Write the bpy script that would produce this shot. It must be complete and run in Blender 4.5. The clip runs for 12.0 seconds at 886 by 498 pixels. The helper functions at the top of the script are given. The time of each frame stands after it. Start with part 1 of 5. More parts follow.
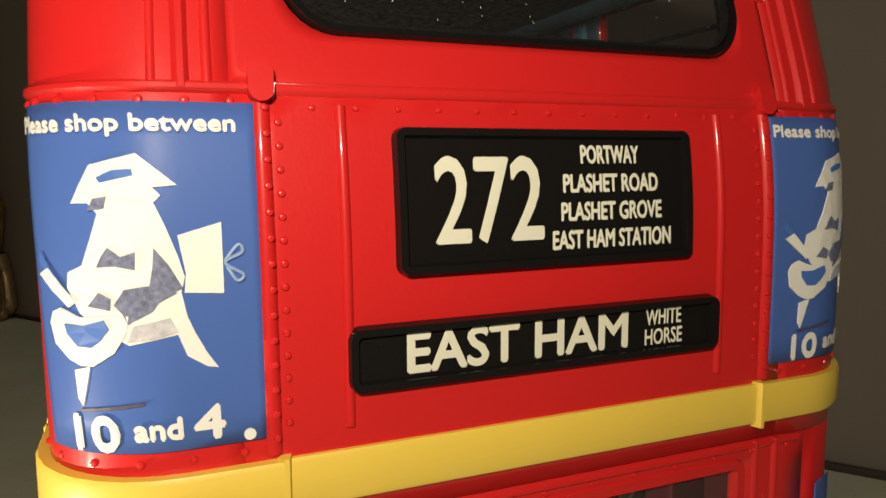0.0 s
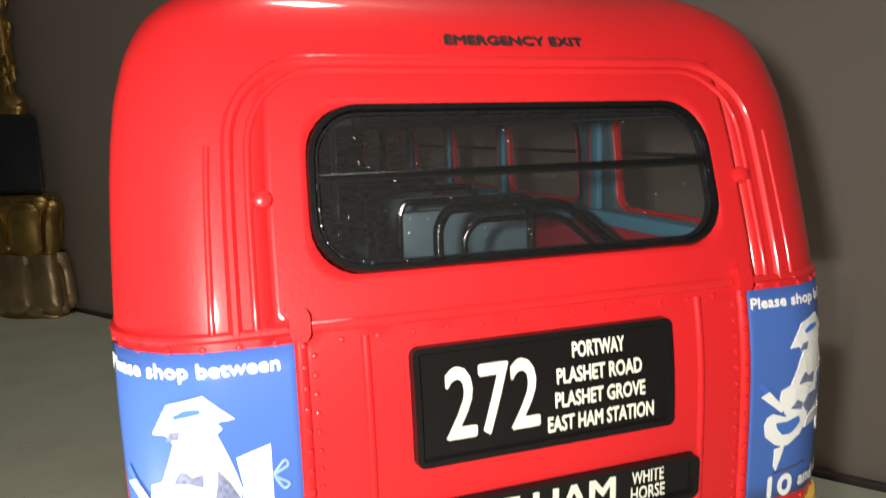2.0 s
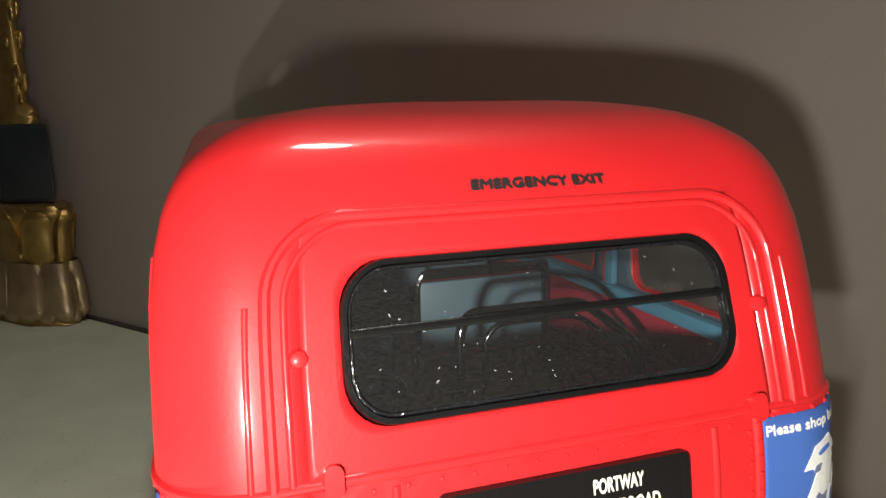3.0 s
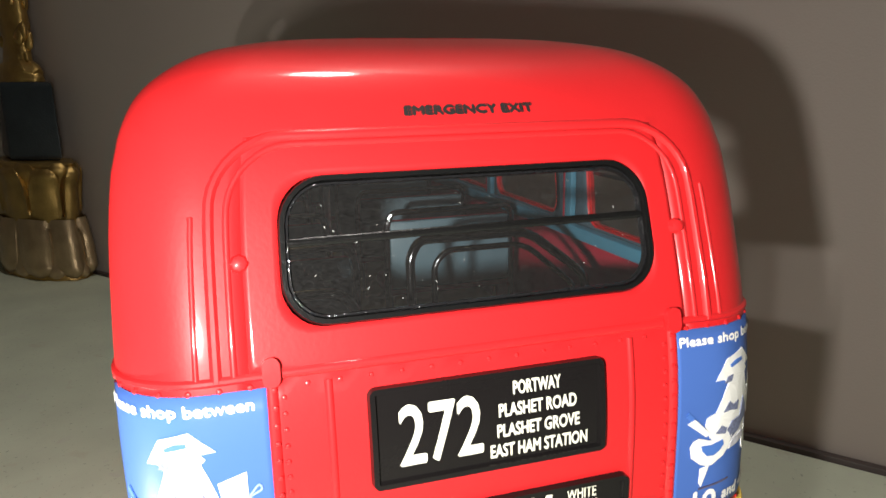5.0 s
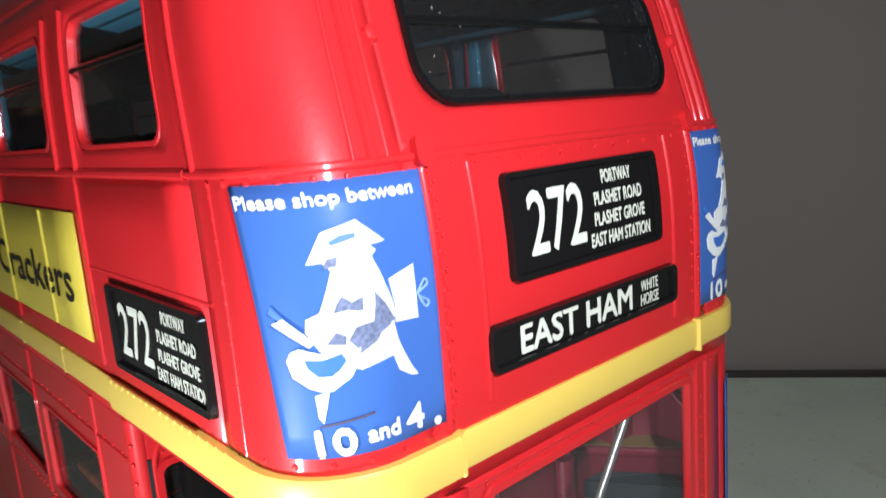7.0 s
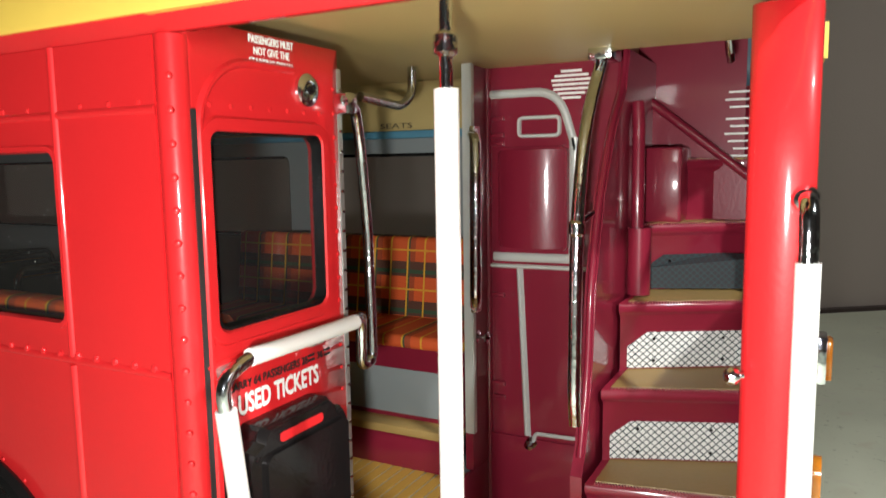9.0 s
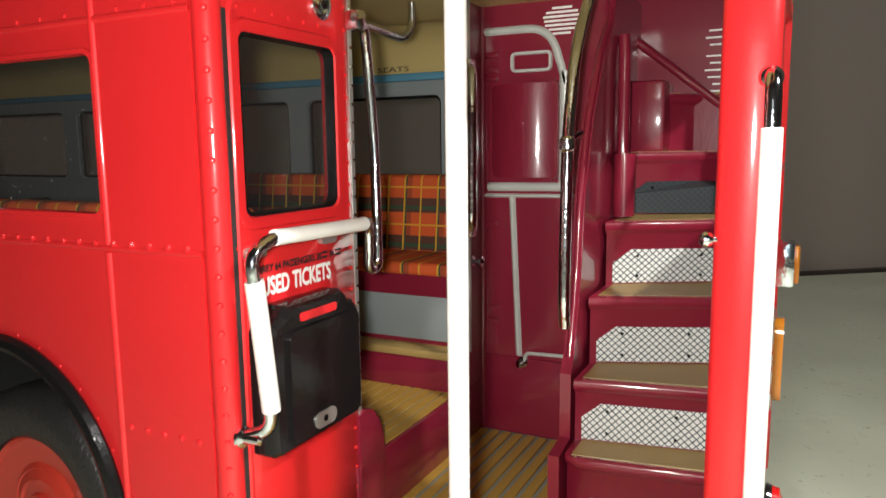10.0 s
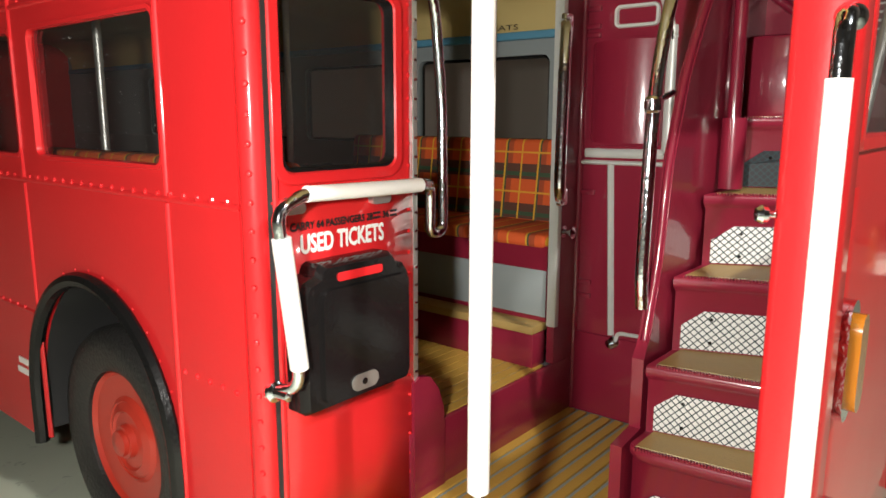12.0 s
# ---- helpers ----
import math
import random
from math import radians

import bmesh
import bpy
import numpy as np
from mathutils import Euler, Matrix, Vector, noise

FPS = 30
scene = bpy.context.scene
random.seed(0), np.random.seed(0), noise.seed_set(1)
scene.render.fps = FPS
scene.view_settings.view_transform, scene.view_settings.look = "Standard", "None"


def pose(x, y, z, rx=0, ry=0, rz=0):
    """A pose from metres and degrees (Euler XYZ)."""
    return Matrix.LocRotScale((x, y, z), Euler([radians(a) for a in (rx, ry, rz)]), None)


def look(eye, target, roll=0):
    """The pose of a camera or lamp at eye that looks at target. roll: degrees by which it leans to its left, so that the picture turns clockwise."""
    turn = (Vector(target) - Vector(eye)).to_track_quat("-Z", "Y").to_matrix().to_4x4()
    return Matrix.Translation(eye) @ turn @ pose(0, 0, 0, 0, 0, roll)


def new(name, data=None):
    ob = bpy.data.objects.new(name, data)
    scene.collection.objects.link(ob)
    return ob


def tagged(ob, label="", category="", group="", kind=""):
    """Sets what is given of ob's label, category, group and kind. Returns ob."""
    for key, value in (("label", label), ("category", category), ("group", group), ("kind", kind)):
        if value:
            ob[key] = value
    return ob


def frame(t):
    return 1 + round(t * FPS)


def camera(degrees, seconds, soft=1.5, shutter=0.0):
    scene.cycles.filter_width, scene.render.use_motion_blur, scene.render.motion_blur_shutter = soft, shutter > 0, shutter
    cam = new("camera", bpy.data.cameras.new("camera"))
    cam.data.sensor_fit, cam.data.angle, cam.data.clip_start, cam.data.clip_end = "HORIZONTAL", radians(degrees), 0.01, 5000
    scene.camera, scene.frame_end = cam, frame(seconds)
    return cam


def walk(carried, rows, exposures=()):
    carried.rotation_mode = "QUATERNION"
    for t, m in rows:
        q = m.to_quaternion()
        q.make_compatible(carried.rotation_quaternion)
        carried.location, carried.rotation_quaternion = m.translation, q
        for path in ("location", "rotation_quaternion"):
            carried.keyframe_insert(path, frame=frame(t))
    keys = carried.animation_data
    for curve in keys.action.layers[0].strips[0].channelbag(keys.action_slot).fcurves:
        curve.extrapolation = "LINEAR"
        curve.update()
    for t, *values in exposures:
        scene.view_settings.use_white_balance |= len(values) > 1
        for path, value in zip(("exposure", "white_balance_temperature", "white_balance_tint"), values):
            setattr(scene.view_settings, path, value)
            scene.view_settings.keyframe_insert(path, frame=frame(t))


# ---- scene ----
# The vehicle is drawn in the metres of the full-size bus; SCALE brings it to the 1:24 model on the table.
SCALE = 1 / 24
cam = camera(63.23, 12.0, soft=1.5, shutter=0.35)
PATH = [
    (0, (-0.9748, -1.6099, 3.3327), (-0.2212, 0.2283, 3.1015), -0.42),
    (0.5, (-0.9706, -1.7799, 3.4405), (-0.2569, 0.0696, 3.1757), -0.29),
    (1, (-0.9575, -1.9240, 3.5692), (-0.2834, -0.0672, 3.2566), -0.58),
    (1.5, (-1.0036, -1.8926, 3.7493), (-0.3534, -0.0281, 3.4319), -0.91),
    (2, (-0.9691, -1.8652, 4.0236), (-0.3308, 0.0024, 3.7006), -1.41),
    (2.5, (-1.0114, -1.8006, 4.2810), (-0.3828, 0.0697, 3.9537), -1.53),
    (2.7, (-1.0060, -1.8079, 4.3924), (-0.3797, 0.0615, 4.0562), -1.44),
    (4.3, (-1.1403, -2.1898, 4.6407), (-0.5506, -0.3317, 4.1939), -0.76),
    (4.5, (-1.1042, -2.2410, 4.6042), (-0.5161, -0.3864, 4.1411), -0.77),
    (5, (-0.8438, -2.1470, 4.3875), (-0.2601, -0.2864, 3.9430), -1.06),
    (5.5, (-0.9176, -2.2064, 4.3264), (-0.3136, -0.3458, 3.9101), -1.04),
    (6, (-1.0648, -2.3935, 4.3228), (-0.3334, -0.5714, 3.9424), -1.74),
    (6.2, (-1.1991, -2.3100, 4.3003), (-0.3114, -0.5523, 3.9503), -2.87),
    (6.4, (-1.4379, -2.1938, 4.1690), (-0.4013, -0.5141, 3.8465), -4.26),
    (6.5, (-1.6646, -2.0871, 4.0238), (-0.5568, -0.4563, 3.6875), -4.09),
    (6.7, (-1.9673, -1.8656, 3.7712), (-0.7812, -0.2891, 3.4427), -5.04),
    (6.8, (-2.0503, -1.7547, 3.7078), (-0.8354, -0.2028, 3.3676), -4.38),
    (7, (-2.0722, -1.5239, 3.6060), (-0.7605, -0.0571, 3.2481), -4.39),
    (7.2, (-2.3426, -1.3814, 3.4412), (-0.9539, 0.0177, 3.1035), -3.57),
    (7.4, (-2.4363, -1.0978, 3.1991), (-0.9516, 0.2064, 2.8914), -1.89),
    (7.5, (-2.4536, -0.9646, 3.0822), (-0.9245, 0.2932, 2.7997), -1.08),
    (7.7, (-2.5740, -0.7765, 2.9259), (-0.9885, 0.4167, 2.6761), -0.43),
    (9.3, (-2.5431, 0.0071, 2.0469), (-0.7745, 0.9075, 1.7992), -1.13),
    (9.5, (-2.5701, -0.0017, 2.0032), (-0.8001, 0.8938, 1.7482), -1.23),
    (10, (-2.7940, -0.0794, 1.8989), (-1.0211, 0.8026, 1.6183), -0.67),
    (10.5, (-2.8551, -0.0651, 1.8682), (-1.0832, 0.8048, 1.5462), -0.44),
    (10.8, (-2.8931, -0.1629, 1.8411), (-1.2258, 0.8817, 1.4823), 0.47),
    (11, (-2.6767, -0.2254, 1.8514), (-1.0425, 0.8668, 1.4823), 0.36),
    (11.5, (-2.5315, -0.2878, 1.8453), (-1.0216, 0.9684, 1.4685), 0.73),
    (12, (-2.4788, -0.3237, 1.8618), (-0.9599, 0.9260, 1.4996), 0.16),
]
walk(cam, [(t, look(Vector(eye) * SCALE, Vector(target) * SCALE, roll)) for t, eye, target, roll in PATH],
     exposures=[(0.0, -1.27, 8200, 9), (1.0, -1.0, 7450, 9), (1.5, -0.58, 6800, 9), (1.9, -0.27, 6650, 10), (2.5, 0.08, 6600, 10), (4.4, 0.27, 6500, 10), (5.1, 0.33, 6500, 10), (6.0, 0.3, 6450, 10), (6.4, 0.1, 6300, 10), (7.0, -0.55, 5450, 10), (7.5, -0.9, 5550, 10), (7.7, -0.88, 5600, 10), (9.3, -0.1, 6350, 10), (9.6, -0.12, 6380, 10), (10.0, -0.3, 6400, 10), (10.5, -0.18, 6450, 10), (11.0, -0.08, 6480, 10), (12.0, -0.07, 6500, 10)])

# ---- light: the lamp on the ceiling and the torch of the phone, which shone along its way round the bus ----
world = bpy.data.worlds.new("room_light")
scene.world = world
world.use_nodes = True
world.node_tree.nodes["Background"].inputs[0].default_value = (1.0, 0.93, 0.84, 1)
world.node_tree.nodes["Background"].inputs[1].default_value = 0.02


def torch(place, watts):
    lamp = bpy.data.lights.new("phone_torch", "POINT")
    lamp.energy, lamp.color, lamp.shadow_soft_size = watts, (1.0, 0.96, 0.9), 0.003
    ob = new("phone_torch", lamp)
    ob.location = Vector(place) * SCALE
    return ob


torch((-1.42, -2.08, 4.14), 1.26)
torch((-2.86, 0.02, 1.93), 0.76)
ceiling_lamp = bpy.data.lights.new("ceiling_lamp", "AREA")
ceiling_lamp.shape, ceiling_lamp.size, ceiling_lamp.size_y, ceiling_lamp.energy, ceiling_lamp.color = "RECTANGLE", 0.075, 0.06, 2.3, (1.0, 0.95, 0.88)
new("ceiling_lamp", ceiling_lamp).matrix_world = look((0.125, 0.20, 1.14), (0.02, 0.1, 0.0))

from mathutils.geometry import tessellate_polygon


# ---- materials ----
def material(name, color, rough=0.4, metal=0.0, coat=0.0, vary=0.12, scale=300.0, bump=0.02, fine=1500.0, spec=0.5):
    """A painted or solid surface, with two scales of variation in colour and gloss and a fine relief."""
    m = bpy.data.materials.new(name)
    m.use_nodes = True
    n, k = m.node_tree.nodes, m.node_tree.links
    b = n["Principled BSDF"]
    b.inputs["Metallic"].default_value = metal
    b.inputs["Coat Weight"].default_value = coat
    b.inputs["Coat Roughness"].default_value = 0.09
    b.inputs["Specular IOR Level"].default_value = spec
    at = n.new("ShaderNodeTexCoord")
    big, small = n.new("ShaderNodeTexNoise"), n.new("ShaderNodeTexNoise")
    big.inputs["Scale"].default_value, small.inputs["Scale"].default_value = scale * 0.12, fine
    big.inputs["Detail"].default_value, small.inputs["Detail"].default_value = 5, 3
    for t in (big, small):
        k.new(at.outputs["Object"], t.inputs["Vector"])
    mix = n.new("ShaderNodeMix")
    mix.data_type = "RGBA"
    mix.inputs["A"].default_value = (*[c * (1 - vary) for c in color], 1)
    mix.inputs["B"].default_value = (*[min(1, c * (1 + vary)) for c in color], 1)
    k.new(big.outputs["Fac"], mix.inputs["Factor"])
    k.new(mix.outputs["Result"], b.inputs["Base Color"])
    ramp = n.new("ShaderNodeMapRange")
    ramp.inputs["To Min"].default_value, ramp.inputs["To Max"].default_value = rough * 0.8, min(1, rough * 1.25)
    k.new(big.outputs["Fac"], ramp.inputs["Value"])
    k.new(ramp.outputs["Result"], b.inputs["Roughness"])
    if bump:
        bp = n.new("ShaderNodeBump")
        bp.inputs["Strength"].default_value, bp.inputs["Distance"].default_value = bump, 0.001
        k.new(small.outputs["Fac"], bp.inputs["Height"])
        k.new(bp.outputs["Normal"], b.inputs["Normal"])
    return m


RED = material("red_enamel", (0.61, 0.018, 0.021), 0.42, coat=0.55, vary=0.07, bump=0.03, spec=0.18)
MAROON = material("maroon_enamel", (0.20, 0.012, 0.03), 0.36, coat=1.0, vary=0.12, bump=0.04, spec=0.25)
YELLOW = material("band_yellow", (0.82, 0.58, 0.10), 0.4, coat=0.3, vary=0.06)
BLACK = material("black_gloss", (0.009, 0.008, 0.008), 0.10, coat=0.0, vary=0.2, bump=0.03, spec=0.3)
RUBBER = material("black_rubber", (0.007, 0.007, 0.007), 0.22, vary=0.25, bump=0.1, spec=0.35)
PLASTIC_EDGE = material("clear_plastic_edge", (0.012, 0.012, 0.013), 0.10, vary=0.3, bump=0.7, fine=600, spec=0.7)
TYRE = material("tyre_rubber", (0.022, 0.021, 0.020), 0.42, vary=0.5, bump=0.3, spec=0.45)
HUBRED = material("wheel_red", (0.45, 0.035, 0.02), 0.3, coat=0.3, vary=0.12)
WHITE = material("white_plastic", (0.80, 0.79, 0.75), 0.42, vary=0.05)
PRINT = material("white_print", (0.82, 0.82, 0.78), 0.5, vary=0.04, bump=0)
CREAMPRINT = material("cream_print", (0.72, 0.72, 0.60), 0.5, vary=0.05, bump=0)
BLACKPRINT = material("black_print", (0.02, 0.015, 0.015), 0.5, vary=0.05, bump=0)
BLUE = material("poster_blue", (0.060, 0.135, 0.42), 0.40, vary=0.08, bump=0.02, spec=0.15)
PALEBLUE = material("poster_pale_blue", (0.06, 0.16, 0.50), 0.45, vary=0.3, bump=0)
INK = material("poster_ink", (0.08, 0.07, 0.12), 0.5, vary=0.6, scale=9000, bump=0)
SHADE = material("poster_shade", (0.15, 0.17, 0.27), 0.5, vary=0.95, scale=16000, bump=0)
PALE_SHADE = material("poster_pale_shade", (0.50, 0.50, 0.55), 0.5, vary=0.5, scale=12000, bump=0)
BOW_BLUE = material("poster_bow_blue", (0.25, 0.38, 0.62), 0.5, vary=0.1, bump=0)
AD_YELLOW = material("advert_yellow", (0.60, 0.48, 0.05), 0.4, coat=0.2, vary=0.06)
CHROME = material("chrome", (0.74, 0.79, 0.84), 0.10, metal=1.0, vary=0.12, bump=0.13, fine=1100)
STEEL = material("dull_aluminium", (0.58, 0.58, 0.55), 0.35, metal=0.8, vary=0.15, bump=0.1)
SILVER = material("silver_paint", (0.55, 0.57, 0.54), 0.4, metal=0.2, vary=0.08)
GREY = material("grey_lino", (0.22, 0.25, 0.25), 0.5, vary=0.12)
TAN = material("tan_lino", (0.34, 0.23, 0.075), 0.45, vary=0.2, bump=0.1)
OCHRE = material("ochre_floor", (0.42, 0.25, 0.045), 0.5, vary=0.18, bump=0.1)
CEIL = material("cream_ceiling", (0.48, 0.37, 0.15), 0.4, vary=0.15)
PALE_BLUE = material("pale_blue_lining", (0.12, 0.20, 0.245), 0.45, vary=0.1)
DARKBLUE = material("dark_blue_trim", (0.06, 0.10, 0.13), 0.45, vary=0.1)
LIGHTBLUE = material("blue_trim", (0.07, 0.22, 0.32), 0.45, vary=0.1)
CRIMSON = material("crimson_trim", (0.35, 0.02, 0.04), 0.4, vary=0.1)
AMBER = material("amber_lens", (0.34, 0.12, 0.008), 0.2, coat=0.6, vary=0.15)
REDLENS = material("red_lens", (0.5, 0.01, 0.01), 0.15, coat=0.6, vary=0.1)
GUNMETAL = material("dark_chrome", (0.16, 0.16, 0.17), 0.14, metal=1.0, vary=0.15, bump=0.12)
SEATBACK = material("seat_shell", (0.05, 0.05, 0.055), 0.3, vary=0.2)
CHASSIS = material("chassis_black", (0.02, 0.02, 0.02), 0.6, vary=0.3)
PLASTER = material("taupe_wall", (0.40, 0.35, 0.31), 0.72, vary=0.05, scale=60, bump=0.12, fine=900)
SKIRT = material("dark_skirting", (0.06, 0.045, 0.04), 0.5, vary=0.2)
GOLD = material("old_gold", (0.46, 0.30, 0.10), 0.34, metal=0.85, vary=0.45, scale=600, bump=0.4, fine=700)


def glass_material(name, low, high):
    m = bpy.data.materials.new(name)
    m.use_nodes = True
    n, k = m.node_tree.nodes, m.node_tree.links
    n.remove(n["Principled BSDF"])
    clear, shine, mix, face, power, gloss = (n.new(x) for x in ("ShaderNodeBsdfTransparent", "ShaderNodeBsdfGlossy", "ShaderNodeMixShader", "ShaderNodeLayerWeight", "ShaderNodeMath", "ShaderNodeMath"))
    clear.inputs[0].default_value = (0.64, 0.65, 0.64, 1)
    shine.inputs["Roughness"].default_value = 0.04
    power.operation, gloss.operation = "POWER", "MULTIPLY_ADD"
    power.inputs[1].default_value, gloss.inputs[1].default_value, gloss.inputs[2].default_value = 5.0, 0.8, 0.03
    k.new(face.outputs["Facing"], power.inputs[0])
    k.new(power.outputs[0], gloss.inputs[0])
    k.new(gloss.outputs[0], mix.inputs[0])
    film, veil, smear, amount = (n.new(x) for x in ("ShaderNodeBsdfDiffuse", "ShaderNodeMixShader", "ShaderNodeTexNoise", "ShaderNodeMapRange"))
    film.inputs[0].default_value = (0.8, 0.78, 0.76, 1)
    smear.inputs["Scale"].default_value, smear.inputs["Detail"].default_value = 90, 6
    amount.inputs["From Min"].default_value, amount.inputs["From Max"].default_value = 0.3, 0.75
    amount.inputs["To Min"].default_value, amount.inputs["To Max"].default_value = low, high
    k.new(smear.outputs["Fac"], amount.inputs["Value"])
    k.new(amount.outputs["Result"], veil.inputs[0])
    k.new(clear.outputs[0], veil.inputs[1])
    k.new(film.outputs[0], veil.inputs[2])
    k.new(veil.outputs[0], mix.inputs[1])
    k.new(shine.outputs[0], mix.inputs[2])
    k.new(mix.outputs[0], n["Material Output"].inputs["Surface"])
    return m


GLASS = glass_material("clear_plastic_pane", 0.006, 0.022)
DUSTY_GLASS = glass_material("dusty_plastic_pane", 0.02, 0.05)


def banded(name, base, bands, rough=0.6, axis_scale=24.0):
    """A cloth of crossing stripes: bands are (axis, period, phase, width, colour) in full-size metres."""
    m = material(name, base, rough, vary=0.2, bump=0.3, fine=2500)
    n, k = m.node_tree.nodes, m.node_tree.links
    b = n["Principled BSDF"]
    last = b.inputs["Base Color"].links[0].from_socket
    at = n.new("ShaderNodeTexCoord")
    sep = n.new("ShaderNodeSeparateXYZ")
    k.new(at.outputs["Object"], sep.inputs[0])
    for axis, period, phase, width, color in bands:
        f = n.new("ShaderNodeMath")
        f.operation = "MULTIPLY_ADD"
        k.new(sep.outputs[axis], f.inputs[0])
        f.inputs[1].default_value, f.inputs[2].default_value = axis_scale / period, phase
        fr = n.new("ShaderNodeMath")
        fr.operation = "FRACT"
        k.new(f.outputs[0], fr.inputs[0])
        lt = n.new("ShaderNodeMath")
        lt.operation = "LESS_THAN"
        k.new(fr.outputs[0], lt.inputs[0])
        lt.inputs[1].default_value = width / period
        mix = n.new("ShaderNodeMix")
        mix.data_type = "RGBA"
        mix.inputs["B"].default_value = (*color, 1)
        k.new(lt.outputs[0], mix.inputs["Factor"])
        k.new(last, mix.inputs["A"])
        last = mix.outputs["Result"]
    k.new(last, b.inputs["Base Color"])
    return m


TARTAN = banded("tartan_moquette", (0.58, 0.085, 0.013), [
    (1, 0.22, 0.0, 0.055, (0.32, 0.05, 0.012)), (2, 0.22, 0.1, 0.085, (0.085, 0.030, 0.016)), (2, 0.22, 0.02, 0.022, (0.03, 0.065, 0.03)),
    (1, 0.22, 0.85, 0.018, (0.05, 0.06, 0.03)), (1, 0.11, 0.6, 0.010, (0.62, 0.33, 0.02)), (2, 0.22, 0.45, 0.010, (0.62, 0.30, 0.02))], 0.75)


def table_material():
    m = material("green_stone_top", (0.62, 0.67, 0.53), 0.5, vary=0.16, scale=220, bump=0.06, fine=900)
    n, k = m.node_tree.nodes, m.node_tree.links
    b = n["Principled BSDF"]
    last = b.inputs["Base Color"].links[0].from_socket
    at = n.new("ShaderNodeTexCoord")
    for scale, low, high, color in ((110, 0.60, 0.72, (0.60, 0.62, 0.52)), (420, 0.64, 0.72, (0.34, 0.38, 0.29)), (60, 0.62, 0.8, (0.55, 0.53, 0.41))):
        t, r, mix = n.new("ShaderNodeTexNoise"), n.new("ShaderNodeMapRange"), n.new("ShaderNodeMix")
        t.inputs["Scale"].default_value, t.inputs["Detail"].default_value, t.inputs["Distortion"].default_value = scale, 6, 0.6
        k.new(at.outputs["Object"], t.inputs["Vector"])
        r.inputs["From Min"].default_value, r.inputs["From Max"].default_value, r.inputs["To Max"].default_value = low, high, 0.85
        k.new(t.outputs["Fac"], r.inputs["Value"])
        mix.data_type = "RGBA"
        mix.inputs["B"].default_value = (*color, 1)
        k.new(r.outputs["Result"], mix.inputs["Factor"])
        k.new(last, mix.inputs["A"])
        last = mix.outputs["Result"]
    k.new(last, b.inputs["Base Color"])
    return m


TABLETOP = table_material()


# ---- helpers for shapes; all in full-size metres ----
def part(name, bm, mats, parent=None, label="", smooth=40, solid=0.0):
    """Links a bmesh as one mesh object, brought to the model's scale."""
    bmesh.ops.scale(bm, vec=(SCALE,) * 3, verts=bm.verts)
    me = bpy.data.meshes.new(name)
    bm.to_mesh(me)
    bm.free()
    for mt in mats if isinstance(mats, (list, tuple)) else [mats]:
        me.materials.append(mt)
    if smooth:
        me.shade_smooth()
        me.set_sharp_from_angle(angle=radians(smooth))
    ob = new(name, me)
    if parent:
        ob.parent = parent
    if label:
        tagged(ob, label)
    if solid:
        s = ob.modifiers.new("thickness", "SOLIDIFY")
        s.thickness, s.offset = solid * SCALE, -1
        if len(me.materials) > 1:
            s.material_offset = 1
    return ob


def box(bm, x0, x1, y0, y1, z0, z1, bevel=0.0, seg=2):
    got = bmesh.ops.create_cube(bm, size=1)["verts"]
    for v in got:
        v.co = ((x0 + x1) / 2 + v.co.x * (x1 - x0), (y0 + y1) / 2 + v.co.y * (y1 - y0), (z0 + z1) / 2 + v.co.z * (z1 - z0))
    if bevel:
        edges = list({e for v in got for e in v.link_edges})
        bmesh.ops.bevel(bm, geom=edges, offset=bevel, segments=seg, affect="EDGES", profile=0.5)
    return bm


def boxed(*args, **kw):
    return box(bmesh.new(), *args, **kw)


def curve_points(pts, per=6):
    """A smooth line through the points."""
    p = [Vector(a) for a in pts]
    q = [p[0] * 2 - p[1], *p, p[-1] * 2 - p[-2]]
    out = []
    for i in range(1, len(q) - 2):
        a, b, c, d = q[i - 1], q[i], q[i + 1], q[i + 2]
        for j in range(per):
            t = j / per
            out.append(0.5 * (2 * b + (c - a) * t + (2 * a - 5 * b + 4 * c - d) * t * t + (3 * b - a - 3 * c + d) * t ** 3))
    return out + [p[-1]]


def bent(pts, radius, per=6):
    """The polyline with its inner corners rounded."""
    p = [Vector(a) for a in pts]
    out = [p[0]]
    for a, b, c in zip(p, p[1:], p[2:]):
        u, w = (a - b), (c - b)
        r = min(radius, u.length * 0.45, w.length * 0.45)
        s, e = b + u.normalized() * r, b + w.normalized() * r
        for j in range(per + 1):
            t = j / per
            out.append(s * (1 - t) ** 2 + b * 2 * t * (1 - t) + e * t * t)
    return out + [p[-1]]


def tube(bm, pts, radius, n=12, flat=1.0, caps=True):
    """A round bar along the points."""
    pts = [Vector(p) for p in pts]
    side, rings = None, []
    for i, p in enumerate(pts):
        way = (pts[min(i + 1, len(pts) - 1)] - pts[max(i - 1, 0)]).normalized()
        if side is None:
            side = way.orthogonal().normalized()
        side = (side - way * side.dot(way)).normalized()
        up = way.cross(side)
        r = radius(i / (len(pts) - 1)) if callable(radius) else radius
        rings.append([bm.verts.new(p + (side * math.cos(a) + up * math.sin(a) * flat) * r) for a in [2 * math.pi * j / n for j in range(n)]])
    for a, b in zip(rings, rings[1:]):
        for j in range(n):
            bm.faces.new((a[j], a[(j + 1) % n], b[(j + 1) % n], b[j]))
    if caps:
        bm.faces.new(rings[0][::-1])
        bm.faces.new(rings[-1])
    return bm


